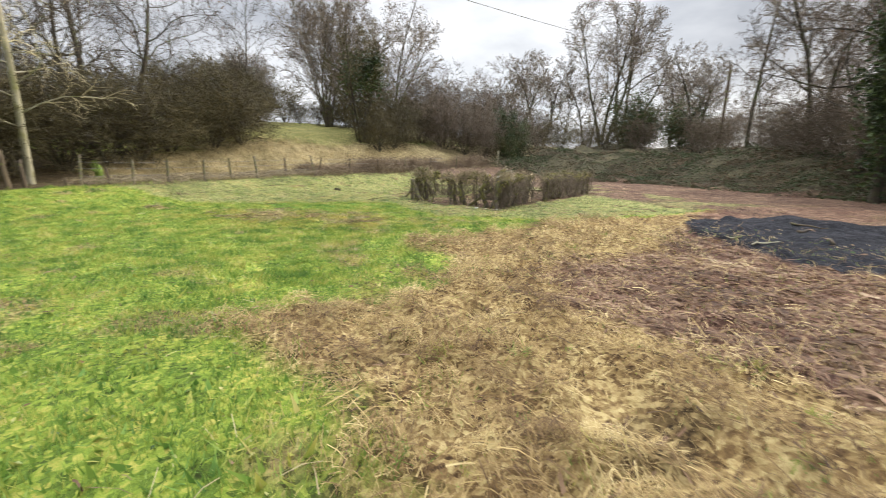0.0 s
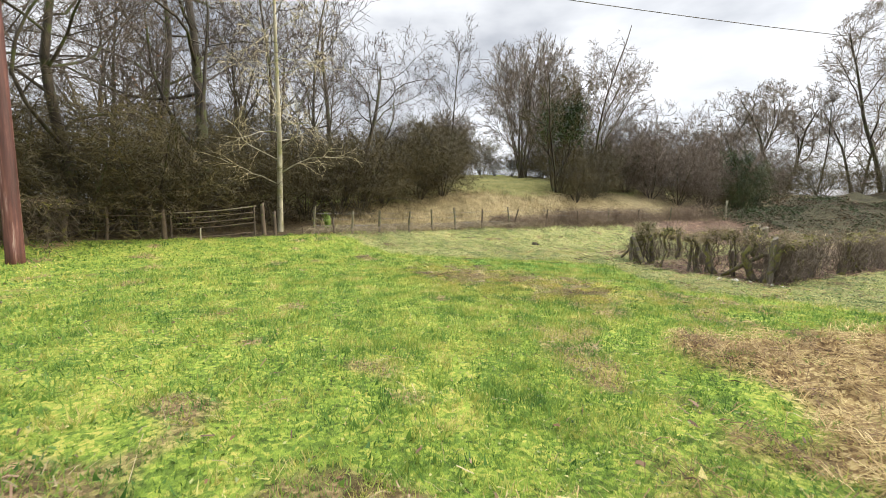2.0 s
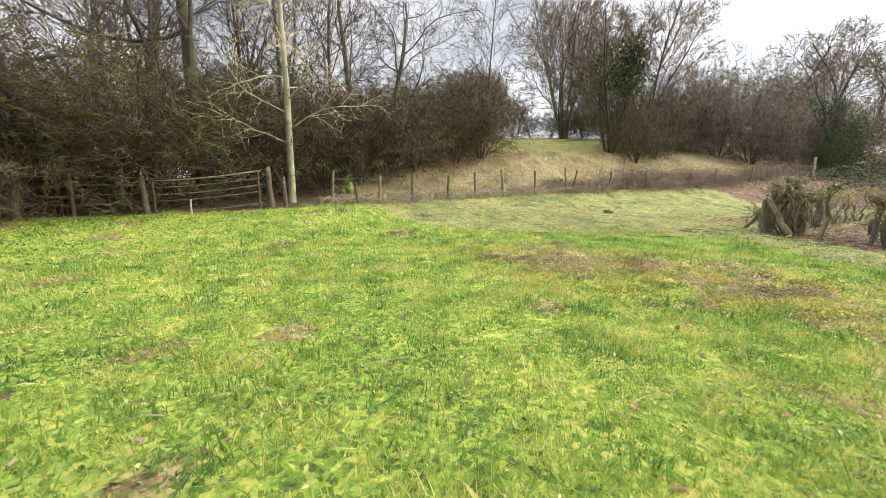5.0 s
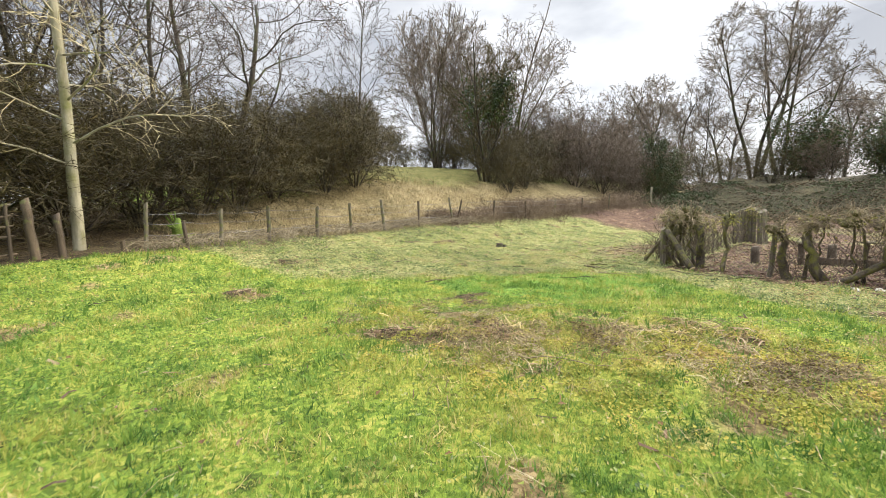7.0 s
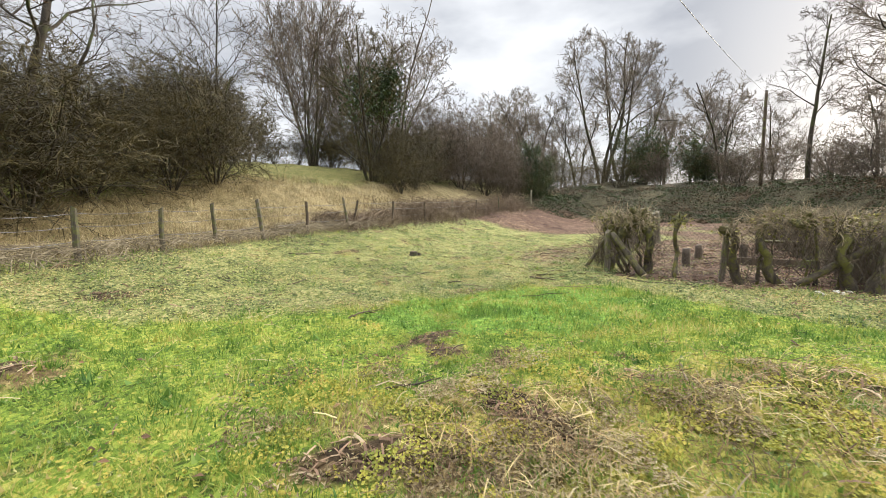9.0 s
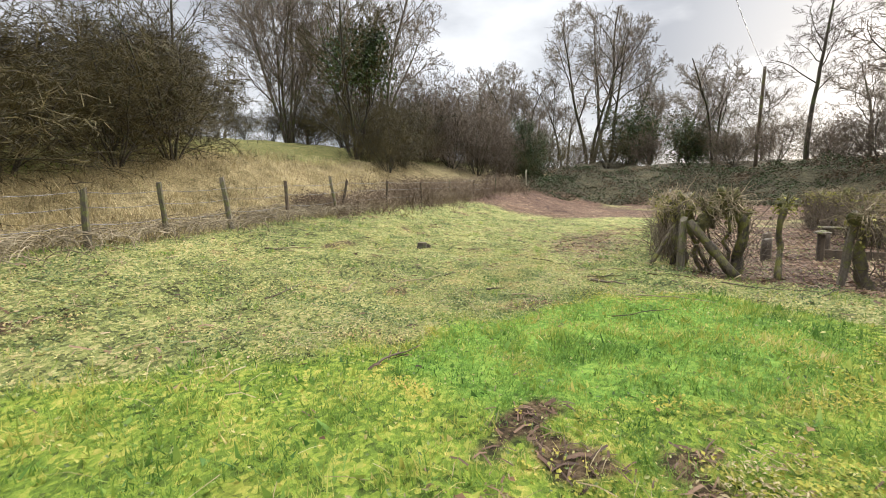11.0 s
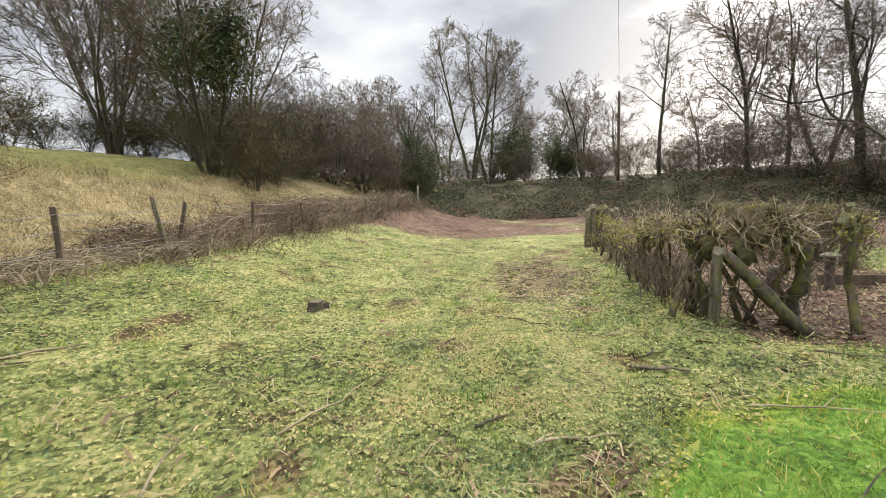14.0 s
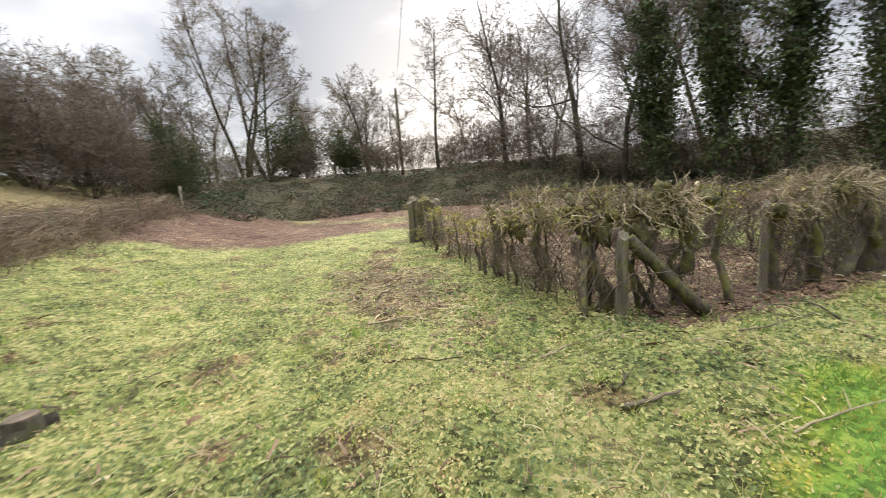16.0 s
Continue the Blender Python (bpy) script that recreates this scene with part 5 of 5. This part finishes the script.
for i, (x, y, ln, r, tn) in enumerate([(-5.58, 17.5, 0.9, 0.012, 35), (-4.9, 17.85, 0.7, 0.010, 40), (-4.6, 16.74, 0.28, 0.014, 5), (-4.25, 16.3, 0.55, 0.014, -18), (-6.1, 14.62, 0.5, 0.012, 38), (-3.4, 15.2, 0.8, 0.008, 5), (-2.6, 15.7, 0.9, 0.008, -40),
                                      (-2.9, 16.7, 0.5, 0.02, -35), (-2.75, 16.9, 0.4, 0.016, -10), (-2.2, 17.4, 0.8, 0.012, -30), (-1.0, 15.9, 1.1, 0.010, -35), (-0.3, 15.6, 0.9, 0.012, 20), (-4.2, 10.7, 0.9, 0.009, -12), (-3.4, 12.1, 0.5, 0.009, 60), (-5.6, 12.3, 0.5, 0.012, 20),
                                      (-6.6, 17.2, 0.6, 0.012, 80), (-7.4, 16.8, 0.8, 0.014, 60), (-3.0, 18.5, 0.7, 0.012, -50), (-2.2, 19.4, 0.8, 0.014, -40), (-1.3, 20.4, 0.7, 0.014, 15), (-0.6, 21.3, 0.8, 0.013, -20), (-7.7, 19.0, 0.7, 0.016, 25), (-7.9, 18.8, 0.5, 0.014, -5), (-1.7, 20.8, 0.6, 0.012, 70)]):
    stick(x, y, ln, r, tn, 200 + i, (M_CANE, M_BRUSH, M_HEDGE)[i % 3], ("thin pale dry stick lying in the grass", "thin dark fallen twig on the ground", "mossy fallen branch on the ground")[i % 3], i % 2 == 0)
for i, (x, y, ln, r, tn) in enumerate([(6.3, 7.9, 0.6, 0.02, 10), (6.0, 8.4, 0.35, 0.02, 100), (8.6, 9.6, 1.0, 0.04, 30), (9.5, 10.6, 0.8, 0.03, -20), (8.0, 8.4, 0.7, 0.03, 60)]):
    stick(x, y, ln, r, tn, 260 + i, M_PALE if i < 2 else M_POST_DARK, "pale stick lying at the bonfire edge" if i < 2 else "charred branch in the burnt patch", False)
log = stick(-10.75, 4.75, 0.7, 0.05, 30, 300, M_POST, "pale broken log lying in the grass", False)

# ---- things nobody could count: grass, straw, weeds, brambles ----
LINE = np.array([(1.2, 1.0), (-0.5, 3.5), (-2.5, 6.5), (-4.5, 9.5), (-5.3, 12.5), (-5.0, 15.5), (-3.8, 18.5)])


def strewn(n, seed, reach, power=1.0):
    """Points in the plan, thickest along the middle of the field."""
    rng = np.random.default_rng(seed)
    t = rng.uniform(0, len(LINE) - 1.001, n)
    i = t.astype(int)
    f = (t - i)[:, None]
    c = LINE[i] * (1 - f) + LINE[i + 1] * f
    r, a = reach * rng.uniform(0, 1, n) ** power, rng.uniform(0, 2 * math.pi, n)
    return c[:, 0] + r * np.cos(a), c[:, 1] + r * np.sin(a), r, rng


def blades(x, y, z, length, width, rng, lean=0.6):
    n = len(x)
    a, b = rng.uniform(0, 2 * math.pi, n), rng.uniform(0, 2 * math.pi, n)
    w = width * rng.uniform(0.6, 1.3, n)
    t = lean * rng.uniform(0.1, 1.3, n)
    base = np.stack([x, y, z - 0.004], 1)
    o = np.stack([np.cos(a) * w, np.sin(a) * w, np.zeros(n)], 1) * 0.5
    tip = base + np.stack([np.cos(b) * np.sin(t), np.sin(b) * np.sin(t), np.cos(t)], 1) * length[:, None]
    return np.stack([base - o, base + o, tip], 1).reshape(-1, 3), np.arange(3 * n).reshape(n, 3)


def strips(x, y, z, length, width, rng, tilt=0.18, lie=0.0):
    """Straws; with a lie, those near one another point much the same way."""
    n = len(x)
    a = rng.uniform(0, 2 * math.pi, n)
    if lie:
        flow = math.pi * (1.6 * vnoise(x, y, 0.55, 61) + 0.9 * vnoise(x, y, 0.2, 62))
        a = np.where(rng.uniform(0, 1, n) < lie, flow + rng.normal(size=n) * 0.35, a)
    d = np.stack([np.cos(a), np.sin(a), rng.normal(size=n) * tilt], 1) * (length * 0.5)[:, None]
    o = np.stack([-np.sin(a), np.cos(a), rng.normal(size=n) * 0.5], 1) * (width * 0.5)[:, None]
    c = np.stack([x, y, z], 1)
    bow = np.stack([np.zeros(n), np.zeros(n), length * rng.uniform(0.0, 0.16, n)], 1)
    m = c + bow
    v = np.stack([c - d - o, c - d + o, m + o, m - o, c + d + o, c + d - o], 1).reshape(-1, 3)
    k = (np.arange(n) * 6)[:, None]
    return v, np.concatenate([k + np.array([[0, 1, 2, 3]]), k + np.array([[3, 2, 4, 5]])])


def stuff(name, arrays, material, label, category):
    return tagged(new(name, mesh_from(name, *arrays, material)), label, category, kind="stuff")


def sow_grass(n, seed, reach, power, base, width, name, label, material, which, thresh=0.5):
    x, y, r, rng = strewn(n, seed, reach, power)
    z = zones(x, y)
    other = np.maximum.reduce([z[k] for k in ("straw", "weeds", "litter", "burn", "dirt", "dry", "wood", "bank", "hill")])
    keep = which(z, other, x, y, rng)
    x, y, r = x[keep], y[keep], r[keep]
    h = top_z(x, y)
    tuft = vnoise(x, y, 0.22, 71) * 0.5 + vnoise(x, y, 0.9, 72) * 0.5
    length = base * (0.6 + 1.0 * np.clip(tuft + 0.2, 0, 1.2)) * rng.uniform(0.6, 1.3, len(x)) * (1 + r / 12)
    return stuff(name, blades(x, y, h, length, width * (1 + r / 4), rng, 0.85), material, label, category="grass")


sow_grass(600000, 81, 10, 1.2, 0.040, 0.0042, "grass", "short damp green winter lawn grass with yellow blades", M_GRASS, lambda z, o, x, y, rng: (rng.uniform(0, 1, len(x)) > o * 0.93) & (vnoise(x, y, 0.13, 68) + 0.6 * vnoise(x, y, 0.5, 79) > -0.62))
sow_grass(90000, 82, 17, 0.7, 0.045, 0.012, "grass", "green field grass farther out in the field", M_GRASS, lambda z, o, x, y, rng: (rng.uniform(0, 1, len(x)) > o * 1.3))

# tufts of longer blades
cx, cy, cr, rng = strewn(5200, 101, 8.5, 0.75)
z = zones(cx, cy)
keep = rng.uniform(0, 1, len(cx)) > np.maximum.reduce([0.9 * z["straw"], z["mulch"], 0.75 * z["weeds"], z["litter"], z["burn"], z["dirt"], z["dry"], z["wood"], z["strip"] * 0.4])
cx, cy, cr = cx[keep], cy[keep], cr[keep]
k = 26
size = np.repeat(rng.uniform(0.5, 1.5, len(cx)) ** 1.5, k)
x, y = np.repeat(cx, k) + rng.normal(size=len(cx) * k) * 0.045 * size, np.repeat(cy, k) + rng.normal(size=len(cx) * k) * 0.045 * size
stuff("grass_tufts", blades(x, y, top_z(x, y), 0.085 * size * rng.uniform(0.6, 1.3, len(x)), 0.0055 * (1 + np.repeat(cr, k) / 6), rng, 1.05), M_GRASS, "lush tufts of longer green grass", "grass")

x, y, r, rng = strewn(480000, 83, 12, 1.0)
z = zones(x, y)
keep = rng.uniform(0, 1, len(x)) < np.maximum(z["weeds"] * (1 - 0.75 * z["litter"]), 0.04 * (1 - z["straw"]) * (1 - z["wood"])) * (1 - 0.8 * z["bare"]) * (0.55 + 0.6 * (vnoise(x, y, 0.45, 73) > -0.35))
x, y, r = x[keep], y[keep], r[keep]
v, f = flakes(np.stack([x, y, top_z(x, y) + 0.012 + 0.075 * rng.uniform(0, 1, len(x)) * np.clip(0.35 + 0.9 * vnoise(x, y, 0.24, 74) + 0.4 * vnoise(x, y, 0.7, 63), 0.05, 1.4)], 1), 0.024 * (1 + r / 16), 84, 0, 0.12, 0.62)
stuff("weeds", (v, f), M_WEED, "low pale green ground ivy and weeds", "weeds")
# dead stalks lying through the weeds and the worn grass
x, y, r, rng = strewn(70000, 102, 11, 0.9)
z = zones(x, y)
keep = rng.uniform(0, 1, len(x)) < np.clip((0.35 * z["weeds"] + 0.3 * z["thatch"] + 0.05 + 0.5 * smooth(1.3, 0.5, oval(x, y, -3.2, 11.5, 3.0, 1.4, -8))) * (1 - z["straw"]) * (1 - z["dry"]) * (1 - z["wood"]) * (1 - z["strip"]), 0, 1) * (vnoise(x, y, 0.6, 64) > -0.1)
x, y, r = x[keep], y[keep], r[keep]
stuff("dead_stalks", strips(x, y, top_z(x, y) + rng.uniform(0.015, 0.06, len(x)), rng.uniform(0.05, 0.24, len(x)), 0.0024 * (1 + r / 5), rng, 0.3, 0.4), M_STALK, "pale dead stalks lying among the weeds", "stalks")

x, y, r, rng = strewn(430000, 85, 10, 1.15)
z = zones(x, y)
keep = rng.uniform(0, 1, len(x)) < np.clip(smooth(0.3, 0.6, z["straw"]) * (1 - 0.75 * z["mulch"]) * (1 - z["burn"]) + 0.1 * smooth(0.1, 0.3, z["straw"]), 0, 1) * (0.3 + 0.7 * (np.abs(vnoise(x, y, 0.36, 4)) + 0.3 * vnoise(x, y, 0.17, 67) > 0.16))
x, y, r = x[keep], y[keep], r[keep]
heap = np.clip(2 * np.abs(vnoise(x, y, 0.36, 4)) + 0.5 * vnoise(x, y, 0.9, 5), 0, 1.2)
stuff("straw", strips(x, y, top_z(x, y) + rng.uniform(0, 1, len(x)) * (0.01 + 0.11 * heap), rng.uniform(0.03, 0.13, len(x)) * (1 + r / 14), 0.0021 * (1 + r / 4), rng, 0.5, 0.6), M_STRAW, "loose heaps of cut yellow straw on the field", "straw")
x, y, r, rng = strewn(260000, 86, 13, 0.8)
z = zones(x, y)
keep = rng.uniform(0, 1, len(x)) < np.clip(np.maximum(z["mulch"], 0.9 * z["litter"]) * (1 - z["burn"]) + 0.3 * z["dirt"] + 0.15 * z["bare"] + 0.03 * z["weeds"] + 0.004, 0, 1)
x, y, r = x[keep], y[keep], r[keep]
stuff("litter", strips(x, y, top_z(x, y) + rng.uniform(0.002, 0.025, len(x)), rng.uniform(0.04, 0.16, len(x)), 0.006 * (1 + r / 5), rng), M_MULCH, "brown rotting straw and leaf litter", "litter")

# yellow moss cushions on the worn patch and round the lush strip
rng = np.random.default_rng(93)
n = 330000
x, y = rng.uniform(-8.5, 0.5, n), rng.uniform(9, 17.5, n)
z = zones(x, y)
worn = smooth(1.35, 0.5, oval(x, y, -3.8, 11.3, 3.2, 1.5, -8))
fringe = smooth(0.05, 0.3, z["strip"]) * smooth(0.75, 0.4, z["strip"])
spot = vnoise(0.8 * x + 0.6 * y, 0.8 * y - 0.6 * x, 0.32, 94) + 0.5 * vnoise(x, y, 0.12, 95)
keep = rng.uniform(0, 1, n) < np.maximum(worn, 0.35 * fringe) * smooth(0.05, 0.42, spot)
x, y, spot = x[keep], y[keep], spot[keep]
stuff("moss", flakes(np.stack([x, y, top_z(x, y) + 0.02 + 0.03 * rng.uniform(0, 1, len(x)) * spot], 1), 0.024, 96, 0, 0.25, 0.8), M_YELLOWMOSS, "yellow and orange moss cushions in the worn grass", "moss")
x, y = rng.uniform(-8, 0.5, n), rng.uniform(9, 14, n)
worn = smooth(1.3, 0.4, oval(x, y, -4.0, 11.6, 2.9, 1.2, -8))
keep = rng.uniform(0, 1, n) < 0.55 * worn * smooth(0.2, 0.55, vnoise(x, y, 0.45, 97) + 0.4 * vnoise(x, y, 0.15, 98))
x, y = x[keep], y[keep]
stuff("dead_leaves", flakes(np.stack([x, y, top_z(x, y) + 0.03 + 0.02 * rng.uniform(0, 1, len(x))], 1), 0.04, 99, 0, 0.3, 0.3), M_STALK, "brown rotting clumps in the worn grass", "leaves")

# tall dead grass and weeds along and behind the fence
rng = np.random.default_rng(87)
n = 90000
s, d = rng.uniform(-0.5, 21, n), 8.0 * rng.uniform(0, 1, n) ** 1.6 - 0.3
x, y = on_fence(s, d)
keep = zones(x, y)["dry"] * (0.4 + 0.9 * (vnoise(x, y, 0.8, 75) > -0.2)) > rng.uniform(0, 1, n)
x, y = x[keep], y[keep]
stuff("dead_grass", blades(x, y, top_z(x, y), rng.uniform(0.08, 0.34, len(x)) * (1 + 0.8 * np.clip(vnoise(x, y, 0.6, 80), 0, 1)), np.full(len(x), 0.014), rng, 1.3), M_DRYGRASS, "tall pale dead grass behind the fence", "grass")
n = 10000
s, d = 11.0 + 21 * rng.uniform(0, 1, n), rng.normal(size=n) * 0.75 + 0.75
x, y = on_fence(s, d)
tall = np.clip(0.85 + 0.9 * vnoise(x, y, 1.3, 77) + 0.5 * vnoise(x, y, 0.4, 78), 0.25, 2.0)
keep = rng.uniform(0, 1, n) < 0.35 + 0.8 * tall
x, y, tall = x[keep], y[keep], tall[keep]
segs = []
for i in range(len(x)):
    p = Vector((x[i], y[i], gz(x[i], y[i])))
    q = p + Vector((rng.normal() * 0.6, rng.normal() * 0.6, 1)) * rng.uniform(0.15, 0.5) * tall[i]
    e = q + Vector((rng.normal() * 0.9, rng.normal() * 0.9, 0.35)) * rng.uniform(0.1, 0.55) * tall[i]
    r = rng.uniform(0.004, 0.010)
    segs += [(p, q, r, r * 0.8), (q, e, r * 0.8, r * 0.4)]
pts = [(x[i] + rng.normal() * 0.15, y[i] + rng.normal() * 0.15, gz(x[i], y[i]) + rng.uniform(0.02, 0.6) * tall[i]) for i in rng.integers(0, len(x), 9000)]
stuff("dead_leaves", flakes(pts, 0.075, 92, shape=0.45), M_DEADSTEM, "brown withered leaves on the dead weeds", "leaves")
stuff("dead_weeds", tubes(segs, 3), M_DEADSTEM, "thick row of brown dead weeds along the fence", "weeds")
segs = []
for i in range(900):
    s, d = rng.uniform(1.5, 13), rng.normal() * 0.45 + 0.1
    px, py = on_fence(s, d)
    p = Vector((px, py, gz(px, py)))
    a = rng.uniform(0, 6.28)
    dv = Vector((math.cos(a) * 0.5, math.sin(a) * 0.5, 1)).normalized()
    for k in range(5):
        q = p + dv * 0.16
        segs.append((p, q, 0.006, 0.005))
        p = q
        dv = (dv + Vector((math.cos(a) * 0.3, math.sin(a) * 0.3, -0.42))).normalized()
stuff("bramble_canes", tubes(segs, 4), M_CANE, "pale arching bramble canes along the fence", "brambles")

# brambles over the bank
n = 230000
x, y = rng.uniform(-2, 40, n), rng.uniform(10, 58, n)
q = bank_at(x, y)
keep = (q > -1.6) & (q < 11) & (along(x, y)[1] < 1) & (rng.uniform(0, 1, n) < 0.45 + 0.5 * (vnoise(x, y, 2.5, 76) > -0.1))
x, y = x[keep], y[keep]
mound = np.clip(0.5 + 0.8 * vnoise(x, y, 1.8, 65) + 0.4 * vnoise(x, y, 0.7, 66), 0.1, 1.6)
stuff("brambles", flakes(np.stack([x, y, top_z(x, y) + 0.6 * mound * rng.uniform(0, 1, len(x)) ** 1.5 + 0.03], 1), 0.17, 88, 0, 0.1, 0.6), M_BRAMBLE, "low brambles and ivy covering the bank", "brambles")
segs = []
for i in range(0, len(x), 12):
    p = Vector((x[i], y[i], gz(x[i], y[i])))
    a = rng.uniform(0, 6.28)
    dv = Vector((math.cos(a) * 0.7, math.sin(a) * 0.7, 0.9)).normalized()
    for k in range(4):
        e = p + dv * rng.uniform(0.15, 0.3)
        segs.append((p, e, 0.009, 0.008))
        p = e
        dv = (dv + Vector((math.cos(a) * 0.25, math.sin(a) * 0.25, -0.45))).normalized()
stuff("bramble_canes", tubes(segs, 3), M_BRUSH, "brown arching bramble canes on the bank", "brambles")

# fallen leaves
rng = np.random.default_rng(89)
n = 320
x, y = rng.uniform(-9, 2, n), rng.uniform(2, 24, n)
stuff("fallen_leaves", flakes(np.stack([x, y, top_z(x, y) + 0.035], 1), 0.055, 90, 0, 0.6, 0.7), M_DEADLEAF, "scattered brown fallen leaves", "leaves")


# ---- the clipped hedge by the pole and the mossy stump by the birch ----
laid_hedge(-17.2, 8.9, -18.6, 2.5, list(np.arange(0.3, 6.2, 0.45)), 1.45, 65, 1500, 0.7, "grey clipped field hedge behind the pole", low=0.8, top=900, heads=0.0, spread=0.3, net=False)
mossy = new("mossy_stump")
mossy.location = (-13.6, 16.4, gz(-13.6, 16.4) - 0.05)
bm = knot(5, 0.23)
for v in bm.verts:
    v.co.z = v.co.z * 2.2 + 0.35
part("bole", bm, M_MOSS_BRIGHT, mossy, smooth_shade=True)
tagged(mossy, "stump covered in bright green moss", "stump")
